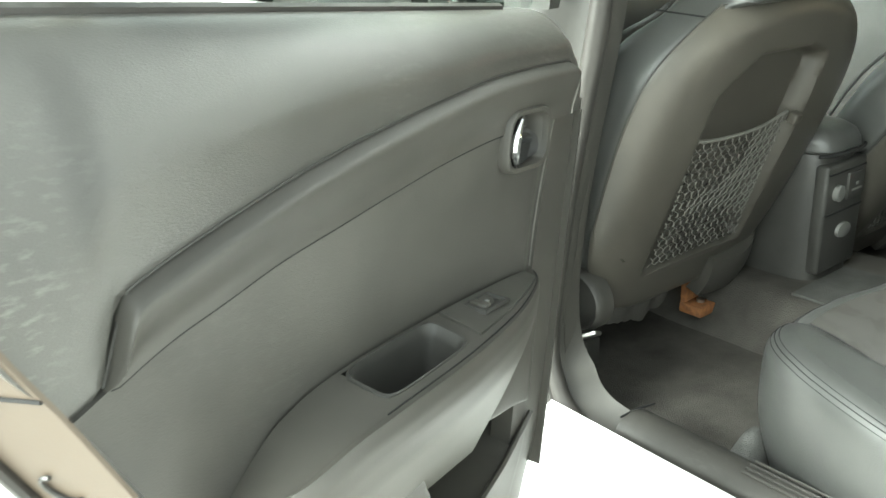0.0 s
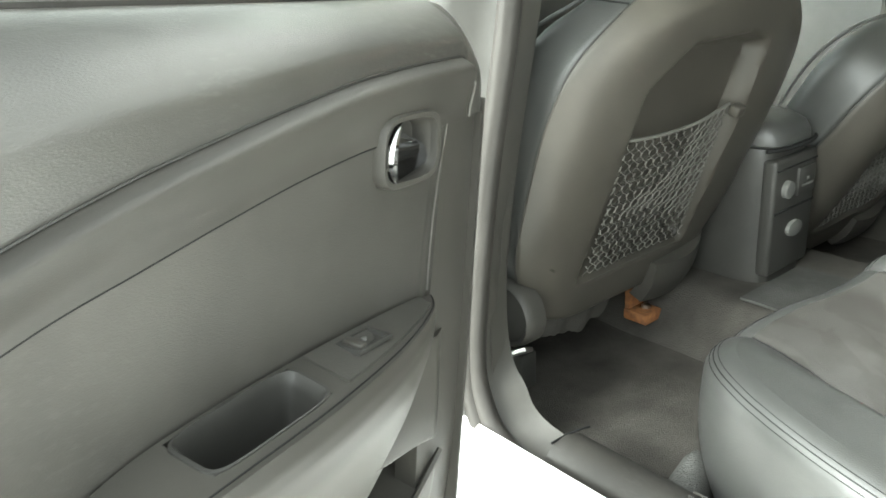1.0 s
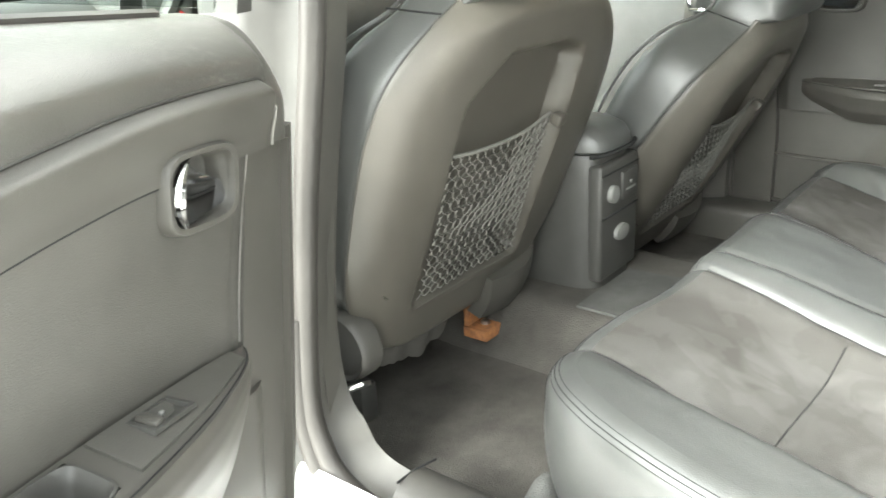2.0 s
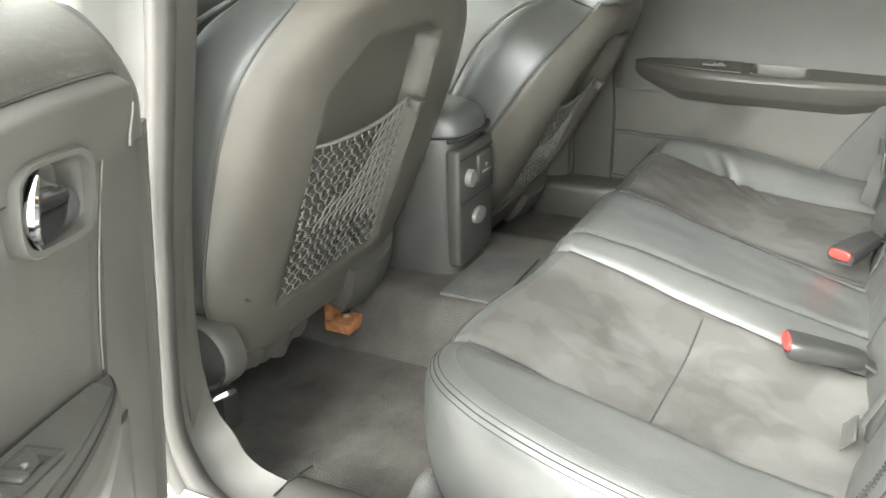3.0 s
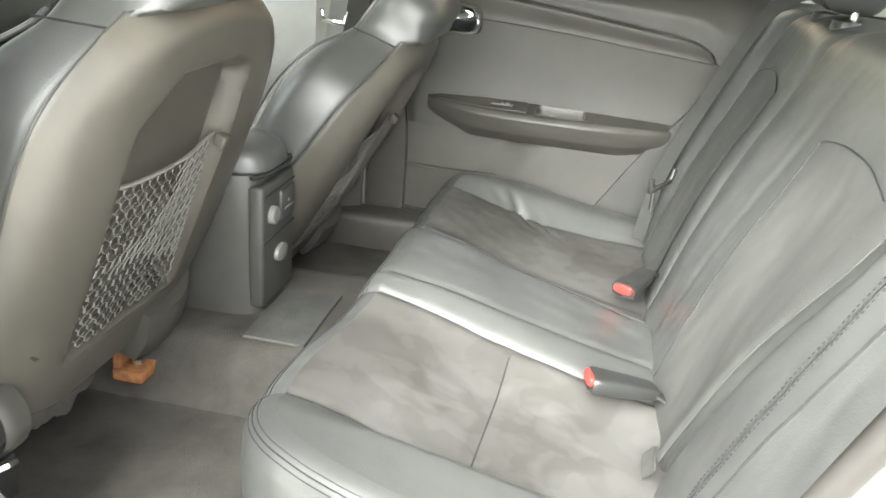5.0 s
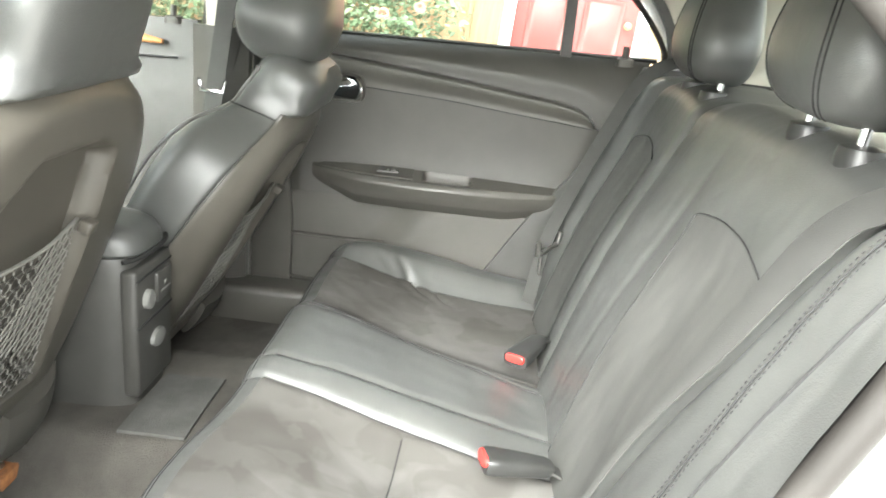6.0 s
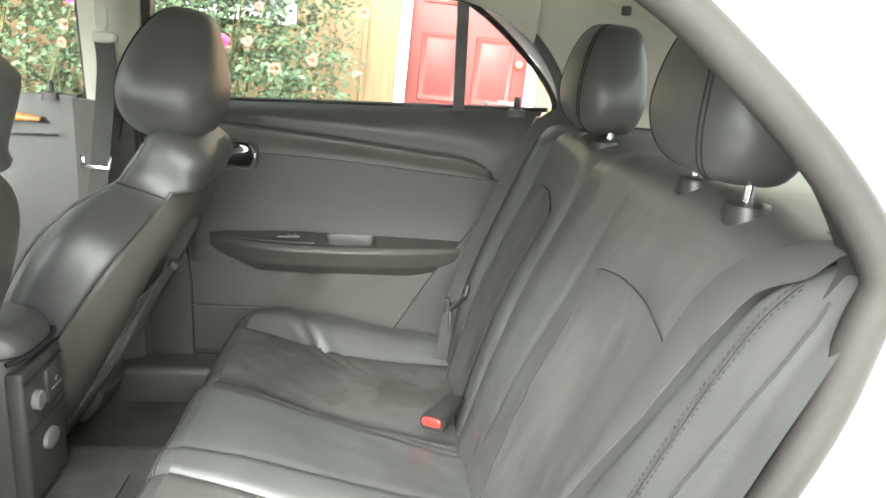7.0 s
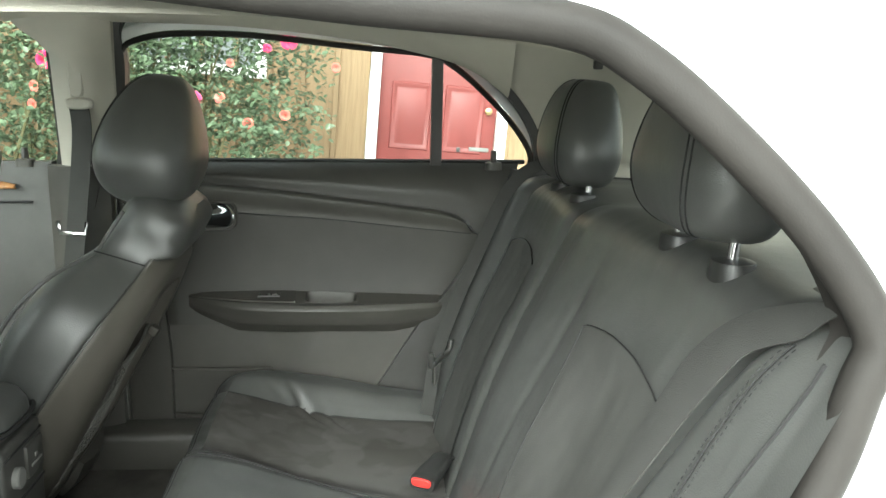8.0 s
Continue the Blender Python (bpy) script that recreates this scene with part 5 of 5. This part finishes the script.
part("rear_pillar_lower", Shape().sheet(lambda u, v: (0.66 - 0.24 * u, -0.06 - 0.6 * u, 0.97 + 0.3 * v * (1 - 0.1 * u)), span(0, 1, 8), span(0, 1, 8)).shell((0.012, 0, 0)), LINER, trims)
part("middle_pillar_upper", Shape().sheet(lambda u, v: (0.675 - 0.13 * (v * 0.3) - 0.03 * math.sin(math.pi * u), 0.972 + 0.122 * u - 0.015 * v * (1 - u) + 0.08 * step(0.7, 0.95, v) * max(0, 2 * u - 1), 0.985 + 0.345 * v), span(0, 1, 14), span(0, 1, 14)).shell((0.03, 0, 0)), BEIGE, trims, "beige-grey upper pillar cover")
part("middle_pillar_lower", Shape().sheet(lambda u, v: (0.67 - 0.03 * math.sin(math.pi * u), 0.99 + 0.135 * u, 0.2 + 0.785 * v), span(0, 1, 10), span(0, 1, 8)).shell((0.03, 0, 0)), PLASTIC, trims)
part("middle_pillar_upper", Shape().sheet(lambda u, v: (-0.665 + 0.04 * (v * 0.3) + 0.03 * math.sin(math.pi * u), 1.03 + 0.12 * u - 0.03 * v, 1.0 + 0.3 * v), span(0, 1, 10), span(0, 1, 8)).shell((-0.03, 0, 0)), BEIGE, trims)
part("middle_pillar_lower", Shape().sheet(lambda u, v: (-0.66 + 0.03 * math.sin(math.pi * u), curve([(0.3, 1.075), (0.52, 1.078), (0.69, 1.056), (0.95, 1.036), (1.0, 1.032)], 0.3 + 0.7 * v) + 0.14 * u, 0.3 + 0.7 * v), span(0, 1, 12), span(0, 1, 10)).shell((-0.03, 0, 0)), PLASTIC, trims, "charcoal lower pillar cover")
part("roof_rail_cover", Shape().sheet(lambda u, v: (-0.645 + 0.09 * v, -0.05 + 1.5 * u, 1.215 + 0.08 * v + 0.03 * math.sin(math.pi * min(1, u * 1.2))), span(0, 1, 20), span(0, 1, 5)), LINER, trims)
EAVE = [(0.07, 1.14), (0.105, 1.168), (0.145, 1.197), (0.21, 1.226), (0.339, 1.256), (0.466, 1.276), (0.59, 1.289), (0.713, 1.297), (0.84, 1.3), (1.2, 1.298), (1.35, 1.285), (1.5, 1.262)]


def far_rail(y, v):
    """From the lower lip over the side windows, inwards and up to the headliner."""
    low, high = curve(EAVE, y), 1.29 + 0.051 * step(0.3, 0.6, (y + 0.26) / 1.78) - 0.02 * (1 - step(0.05, 0.3, y))
    if v < 0:
        return 0.65 - 0.03 * v, y, low - 0.004 * v
    return 0.65 - 0.085 * v ** 0.8, y, low + (high - low) * v ** 1.3


part("roof_rail_cover", Shape().sheet(far_rail, span(0.08, 1.5, 60), [-1, -0.4] + span(0, 1, 10)), LINER, trims, "beige-grey cover of the far roof rail")
part("coat_hook", Shape().block((0.5, -0.1, 1.215), (0.515, -0.08, 1.235), 0.004, 2), PLASTIC_DARK, trims)
part("parcel_shelf", Shape().sheet(lambda u, v: (-0.68 + 1.36 * u, -0.1 - 0.66 * v, 0.955 + 0.03 * v), span(0, 1, 10), span(0, 1, 8)).shell((0, 0, -0.02)), CARPET, trims, "charcoal parcel shelf")

part("quarter_trim", Shape().sheet(lambda u, v: (0.665 - 0.03 * v * u, curve(REAR[1], 0.36 + 0.62 * u) + 0.02 - 0.4 * v, 0.36 + 0.62 * u), span(0, 1, 16), span(0, 1, 6)).shell((0.02, 0, 0)), PLASTIC_DARK, trims, "charcoal trim beside the far seat")
part("quarter_trim", Shape().sheet(lambda u, v: (-0.69 + 0.03 * v * u, curve([(0.36, 0.255), (0.53, 0.205), (0.72, 0.115), (0.873, 0.042), (0.965, 0.014), (1.05, 0.0)], 0.36 + 0.66 * u) - 0.3 * v, 0.36 + 0.66 * u), span(0, 1, 16), span(0, 1, 6)).shell((-0.02, 0, 0)), PLASTIC_DARK, trims, "charcoal trim beside the near seat")
# filler added to close a bright gap beside the belt
part("corner_filler", Shape().block((-0.715, -0.12, 0.8), (-0.5, -0.035, 1.0), 0.02, 3), PLASTIC_DARK, trims, "dark filler block behind the near bolster")
part("far_sill", Shape().block((0.6, 0.25, 0.25), (0.705, 2.1, 0.36), 0.02, 3), PLASTIC, trims, "charcoal far sill cover")
part("rear_header", Shape().sheet(lambda u, v: (-0.6 + 1.2 * u, -0.24 - 0.1 * v, 1.25 + 0.06 * math.sin(math.pi * u) ** 0.6 - 0.01 * v), span(0, 1, 16), [0, 0.5, 1]).shell((0, 0, 0.05)), LINER, trims)
sill = thing("sill_plate", "ribbed charcoal scuff plate along the near sill", "sill", kind="structure")
part("plate", Shape().sheet(lambda u, v: (-0.718 + 0.09 * v, 0.2 + 0.735 * u, 0.318 + 0.022 * math.sin(math.pi * min(1, v * 1.1)) ** 0.7 - 0.06 * step(0.82, 1, v)), span(0, 1, 50), span(0, 1, 20)).shell((0, 0, -0.02)), SILL, sill)
for k in range(4):
    part("rib", Shape().tube([(-0.694 + 0.012 * k, y, 0.341) for y in span(0.25, 0.72, 12)], 0.0024, 6), SILL, sill)
part("plate_joint", Shape().tube([(-0.705 + 0.075 * t, 0.936 - 0.01 * t, 0.336 + 0.003 * math.sin(math.pi * t)) for t in span(0, 1, 10)], 0.002, 5), SEAM, sill)
part("foot_block", Shape().rings([oval(-0.6 + 0.3 * (z - 0.268), 0.77, z, a, a * 0.7, 24, 2.4) for z, a in ((0.268, 0.045), (0.3, 0.036), (0.33, 0.02), (0.34, 0.008))]), CARPET_GREY, sill)

# ---- far front door, front belt ----
fd = thing("front_door", "far front door with amber wood trim and lock pin", "car door")
part("inner_panel", Shape().sheet(lambda u, v: (0.7 - 0.02 * math.sin(math.pi * v), 1.125 + 0.95 * u, 0.33 + 0.66 * v), span(0, 1, 14), span(0, 1, 24)).shell((0.03, 0, 0)), PLASTIC_DARK, fd)
part("wood_trim", Shape().sheet(lambda u, v: (0.672 - 0.008 * math.sin(math.pi * v), 1.2 + 0.6 * u, 0.93 + (0.028 - 0.018 * (1 - step(0, 0.15, u))) * v), span(0, 1, 14), span(0, 1, 6)).shell((0.01, 0, 0)), TRIMWOOD, fd, "glossy amber wood inlay")
part("trim_gap", Shape().tube([(0.676, 1.165 + 0.6 * u, 0.9) for u in span(0, 1, 10)], 0.003, 5), SEAM, fd)
part("lock_pin", Shape().rings([oval(0.705, 1.185, z, r, r, 16, 2.4) for z, r in ((0.985, 0.0085), (1.0, 0.0078), (1.018, 0.0075), (1.021, 0.006))]), PLASTIC_DARK, fd)
part("lock_collar", Shape().rings([oval(0.705, 1.185, z, r, 1.2 * r, 20, 3) for z, r in ((0.978, 0.017), (0.9945, 0.0165), (0.996, 0.012))]), PLASTIC, fd)
fb = belt("front_seat_belt", smooth_path([(0.632, 1.035, 1.125), (0.625, 1.03, 1.05), (0.612, 1.05, 0.86), (0.605, 1.07, 0.7), (0.6, 1.09, 0.5)], 6), (0.25, 1, 0), "grey seat belt hanging from the far middle pillar")
part("height_adjuster", Shape().rings([[Vector((x, 1.035 + p.x, 1.185 + p.y)) for p in oval(0, 0, 0, a, b, 24, 3.5)] for x, a, b in ((0.65, 0.018, 0.05), (0.628, 0.0175, 0.049), (0.622, 0.013, 0.044))]), BEIGE, fb, "beige belt height adjuster")
part("belt_ring", Shape().rings([[Vector((x, 1.032 + p.x, 1.125 + p.y)) for p in oval(0, 0, 0, a, b, 24, 3)] for x, a, b in ((0.645, 0.03, 0.014), (0.625, 0.029, 0.013), (0.62, 0.024, 0.009))]), BEIGE, fb)
part("latch_plate", Shape().tube([(0.612, 1.09, 0.868), (0.612, 1.086, 0.84), (0.607, 1.03, 0.838), (0.607, 1.026, 0.866)], 0.0055, 8), CHROME, fb, "chrome latch plate loop")

# ---- dashboard and wheel, glimpsed past the open door ----
dash = thing("dashboard", "dark dashboard with a round red-needled gauge", "dashboard")
part("body", Shape().rings([[Vector((x, p.x + 1.9, p.y + 0.85)) for p in oval(0, 0, 0, 0.16, 0.12, 28, 3)] for x in (-0.7, -0.3, 0.3, 0.7)]), PLASTIC_DARK, dash)
part("binnacle", Shape().rings([[Vector((-0.36 + p.x, y, 0.94 + p.y)) for p in oval(0, 0, 0, 0.17, 0.075, 28, 2.6)] for y in (1.86, 1.72, 1.7)]), PLASTIC_DARK, dash)
for gx in (-0.43, -0.29):
    part("gauge", Shape().rings([[Vector((gx + r * math.cos(q), y, 0.95 + r * math.sin(q))) for q in (2 * math.pi * i / 28 for i in range(28))] for y, r in ((1.7, 0.052), (1.69, 0.052), (1.69, 0.046))]), SILVER, dash)
    part("needle", Shape().tube([(gx, 1.686, 0.95), (gx + 0.03, 1.686, 0.925)], 0.003, 5), RED, dash)
wheel = thing("steering_wheel", "dark plastic steering wheel with two spokes", "steering wheel")
part("rim", Shape().tube([(-0.36 + 0.185 * math.cos(q), 1.56 - 0.07 * math.sin(q), 0.9 + 0.17 * math.sin(q)) for q in (2 * math.pi * i / 40 for i in range(40))], 0.015, 8, closed=True), PLASTIC_DARK, wheel)
part("hub", Shape().rings([[Vector((-0.36 + p.x, y, 0.89 + p.y)) for p in oval(0, 0, 0, a, a * 0.75, 24, 2.6)] for y, a in ((1.66, 0.05), (1.6, 0.08), (1.57, 0.075))]), PLASTIC_DARK, wheel)
for a in (-1, 1):
    part("spoke", Shape().tube([(-0.36 + a * 0.06, 1.58, 0.89), (-0.36 + a * 0.18, 1.56, 0.9)], 0.014, 6), PLASTIC_DARK, wheel)

# ---- outside: drive, house, roses ----
ground = part("ground", Shape().sheet(lambda u, v: (u, v, 0.0), [-400, -60, -12, -4, 0, 4, 12, 60, 400], [-400, -60, -12, -4, 0, 4, 12, 60, 400]), CONCRETE)
tagged(ground, "pale concrete drive", "ground", kind="structure")

house = thing("house", "cedar-clad house front with a red door", "house", Matrix())
WX = 5.0
part("wall", Shape().block((WX + 0.05, -6, -0.02), (WX + 0.3, -0.6, 3.2)), CEDAR, house, smooth=False)
part("wall", Shape().block((WX + 0.05, 0.47, -0.02), (WX + 0.3, 9, 3.2)), CEDAR, house, smooth=False)
part("wall", Shape().block((WX + 0.05, -0.6, 2.1), (WX + 0.3, 0.47, 3.2)), CEDAR, house, smooth=False)
part("roof_eave", Shape().block((WX - 0.5, -6.2, 3.2), (WX + 3, 9.2, 3.35), 0.02, 2), WHITEWOOD, house)
board = Shape().block((WX + 0.02, -0.118, 0.02), (WX + 0.05, 0.118, 3.18), 0.006, 1)
batten = Shape().block((WX - 0.004, -0.02, 0.02), (WX + 0.03, 0.02, 3.18), 0.004, 1)
first_board = part("board", board, CEDAR, house)
first_batten = part("batten", batten, CEDAR, house)
ylist = [0.577 + 0.24 * k for k in range(0, 30)] + [-0.71 - 0.24 * k for k in range(0, 18)]
first_board.location.y, first_batten.location.y = ylist[0], ylist[0] + 0.12
for y in ylist[1:]:
    for src, off in ((first_board, 0.0), (first_batten, 0.12)):
        c = src.copy()
        c.location.y = y + off
        scene.collection.objects.link(c)
        c.parent = house
hd = part("front_door", Shape().block((WX + 0.06, -0.505, 0.0), (WX + 0.11, 0.375, 2.06), 0.004, 2), REDPAINT, house, "red panelled front door")
for y0, y1 in ((-0.41, -0.11), (-0.01, 0.29)):
    for z0, z1 in ((0.12, 0.52), (0.62, 1.12)):
        part("raised_panel", Shape().rings([[Vector((x, a, b)) for a, b in ((y0 + e, z0 + e), (y1 - e, z0 + e), (y1 - e, z1 - e), (y0 + e, z1 - e))] for x, e in ((WX + 0.062, 0.0), (WX + 0.05, 0.008), (WX + 0.05, 0.02), (WX + 0.058, 0.032), (WX + 0.058, 0.045), (WX + 0.05, 0.065))]), REDPAINT, hd)
    part("door_light", Shape().block((WX + 0.05, y0, 1.33), (WX + 0.065, y1, 1.7), 0.006, 2), glass("obscure door light", (0.8, 0.85, 0.7)), hd, "small glazed light")
    part("light_bead", Shape().tube([(WX + 0.055, y0, 1.33), (WX + 0.055, y1, 1.33), (WX + 0.055, y1, 1.7), (WX + 0.055, y0, 1.7)], 0.014, 6, closed=True), REDPAINT, hd)
part("letter_plate", Shape().block((WX + 0.045, -0.47, 0.645), (WX + 0.062, -0.32, 0.675), 0.004, 2), SILVER, hd, "worn pale plate")
part("door_bolt", Shape().block((WX + 0.045, -0.255, 0.63), (WX + 0.062, -0.225, 0.665), 0.003, 2), PLASTIC_DARK, hd)
part("door_knob", Shape().rings([[Vector((x, -0.44 + r * math.cos(q), 0.95 + r * math.sin(q))) for q in (2 * math.pi * i / 16 for i in range(16))] for x, r in ((WX + 0.06, 0.012), (WX + 0.03, 0.012), (WX + 0.02, 0.028), (WX + 0.0, 0.026), (WX - 0.005, 0.012))]), BRASS, hd)
for y0, y1, z0, z1 in ((-0.585, -0.507, 0, 2.15), (0.377, 0.455, 0, 2.15), (-0.585, 0.455, 2.07, 2.16)):
    part("door_casing", Shape().block((WX - 0.012, y0, z0), (WX + 0.1, y1, z1), 0.004, 2), WHITEWOOD, house, "white painted casing")
hw = part("house_window", Shape().block((WX - 0.01, 1.2, 1.05), (WX + 0.03, 2.4, 1.13), 0.004, 2), WHITEWOOD, house)
part("window_jamb", Shape().block((WX - 0.011, 1.2, 1.13), (WX + 0.03, 1.28, 2.2), 0.004, 2), WHITEWOOD, hw)
part("window_jamb", Shape().block((WX - 0.011, 2.32, 1.13), (WX + 0.03, 2.4, 2.2), 0.004, 2), WHITEWOOD, hw)
part("window_head", Shape().block((WX - 0.01, 1.2, 2.2), (WX + 0.03, 2.4, 2.28), 0.004, 2), WHITEWOOD, hw)
part("window_pane", Shape().block((WX + 0.0, 1.28, 1.13), (WX + 0.012, 2.32, 2.2)), surface("dim window glass", (0.25, 0.27, 0.28), 0.1, 0.3, 2, 100, 0.0, coat=0.5), hw, smooth=False)

# rose bush
rng = random.Random(4)
bush = thing("rose_bush", "tall leafy rose bush with pink and faded peach blooms", "rose bush", Matrix.Translation((3.1, 2.2, 0)))


def bush_profile(y):
    """Half depth and height of the bush along the house."""
    return 0.55, 2.0 + 0.25 * math.sin(1.7 * y + 1) + 0.2 * math.sin(4.3 * y)


stems = Shape()
for k in range(70):
    y0 = rng.uniform(-1.0, 3.2)
    x0 = rng.uniform(-0.25, 0.25)
    hgt = rng.uniform(0.7, 1.0) * bush_profile(y0)[1]
    lean = (rng.uniform(-0.45, 0.45), rng.uniform(-0.5, 0.5))
    pts = [(x0 + lean[0] * t**1.4 * 1.0, y0 + lean[1] * t**1.3 + 0.03 * math.sin(7 * t + k), hgt * t) for t in span(0, 1, 8)]
    stems.tube(pts, [0.011 * (1 - 0.75 * t) for t in span(0, 1, 8)], 5)
part("stems", stems, STEM, bush, "thin brown-green stems")
leaves = Shape()


def leaf(p, size, d, up):
    d = d.normalized()
    s = d.cross(up).normalized()
    n = s.cross(d)
    b = len(leaves.v)
    for a, w, h in ((0, 0, 0), (0.3, 0.3, 0.06), (0.68, 0.27, 0.05), (1, 0, -0.05), (0.68, -0.27, 0.05), (0.3, -0.3, 0.06), (0.5, 0, -0.02)):
        leaves.v.append(tuple(p + d * a * size + s * w * size + n * h * size))
    leaves.f += [(b, b + 1, b + 2, b + 6), (b + 6, b + 2, b + 3), (b + 6, b + 3, b + 4), (b, b + 6, b + 4, b + 5)]


made = 0
while made < 96000:
    y = rng.uniform(-1.62, 4.2)
    depth, top = bush_profile(y)
    x = rng.gauss(0, 0.28)
    z = rng.uniform(0.15, 1.0) ** 0.8 * top * 1.08
    fade = step(-1.62, -1.2, y)
    if rng.random() > fade * (0.35 + 0.65 * (0.5 + 0.9 * noise.noise((x * 2.3, y * 2.3, z * 2.3)))):
        continue
    p = Vector((x, y, z))
    for k in range(5):
        d = Vector((rng.uniform(-1, 0.5), rng.uniform(-1, 1), rng.uniform(-0.7, 0.5)))
        leaf(p + d * rng.uniform(0.01, 0.05), rng.uniform(0.022, 0.041), d, Vector((rng.uniform(-0.9, 0.2), rng.uniform(-0.5, 0.5), 1)))
    made += 5
tagged(part("leaves", leaves, LEAF, bush, "small toothed green leaves", smooth=False), kind="stuff")


def rose(x, y, z, r, mt):
    s = Shape()
    for ring, (cnt, rad, open_by, hgt) in enumerate(((5, 1.0, 1.0, 0.25), (5, 0.75, 0.65, 0.5), (4, 0.5, 0.35, 0.65), (3, 0.28, 0.1, 0.7))):
        for k in range(cnt):
            q0 = 2 * math.pi * (k / cnt) + ring * 0.6 + rng.uniform(-0.15, 0.15)
            half = 1.25 * math.pi / cnt
            s.sheet(lambda u, v: (r * (-hgt * (0.4 + 0.6 * v) * 0.9), r * rad * (0.25 + 0.75 * v ** (0.5 + 0.5 * open_by)) * math.cos(q0 + half * (u - 0.5) * 2 * (1 - 0.25 * v * v)), r * rad * (0.25 + 0.75 * v) * math.sin(q0 + half * (u - 0.5) * 2 * (1 - 0.25 * v * v))), span(0, 1, 4), span(0, 1, 3))
    tilt = Euler((rng.uniform(-0.5, 0.5), rng.uniform(-0.3, 0.5), rng.uniform(-0.5, 0.5))).to_matrix().to_4x4()
    s.turn(Matrix.Translation((x, y, z)) @ tilt)
    return part("rose_bloom", s, mt, bush, "open pink bloom" if mt is PETAL else "faded peach bloom")


for y, z, r, mt in ((0.845, 1.275, 0.04, PETAL), (0.943, 1.232, 0.022, PETAL), (1.261, 0.98, 0.036, PETAL), (1.144, 0.994, 0.026, PETAL_FADED), (1.014, 0.889, 0.026, PETAL_FADED), (0.848, 0.941, 0.026, PETAL_FADED),
                    (1.106, 1.153, 0.02, PETAL_FADED), (1.408, 1.31, 0.022, PETAL), (1.912, 1.102, 0.042, PETAL), (1.961, 0.98, 0.026, PETAL_FADED), (0.624, 1.175, 0.024, PETAL_FADED), (2.3, 1.3, 0.04, PETAL), (2.7, 1.1, 0.04, PETAL), (1.97, 0.9, 0.024, PETAL_FADED)):
    rose(-0.4, y - 2.2, z, r, mt)
hyd = thing("flowering_shrub", "low shrub with clusters of white and yellow flowers", "shrub", Matrix.Translation((2.4, 3.3, 0)))
clump = Shape()
for k in range(520):
    q, rr = rng.uniform(0, 6.28), rng.random() ** 0.5
    p = Vector((0.45 * rr * math.cos(q), 1.1 * rr * math.sin(q), 0.72 * (1 - rr * rr) ** 0.4 + rng.uniform(-0.1, 0.05)))
    for j in range(4):
        a = q + j * 1.57
        b = len(clump.v)
        d, s = Vector((-0.4, math.cos(a), math.sin(a))) * 0.022, Vector((0, -math.sin(a), math.cos(a))) * 0.014
        clump.v += [tuple(p), tuple(p + d * 0.6 + s), tuple(p + d), tuple(p + d * 0.6 - s)]
        clump.f.append((b, b + 1, b + 2, b + 3))
tagged(part("flowers", clump, PETAL_WHITE, hyd, "white and yellow flower clusters", smooth=False), kind="stuff")
leaves = Shape()
for k in range(1600):
    q, rr = rng.uniform(0, 6.28), rng.random() ** 0.5
    p = Vector((0.42 * rr * math.cos(q), 1.05 * rr * math.sin(q), 0.7 * rng.random() ** 0.6 * (1 - rr * rr * 0.9) ** 0.4))
    leaf(p, rng.uniform(0.05, 0.09), Vector((rng.uniform(-1, 0.5), rng.uniform(-1, 1), rng.uniform(-0.4, 0.6))), Vector((0.1, 0.1, 1)))
tagged(part("leaves", leaves, LEAF, hyd, "broad green leaves", smooth=False), kind="stuff")
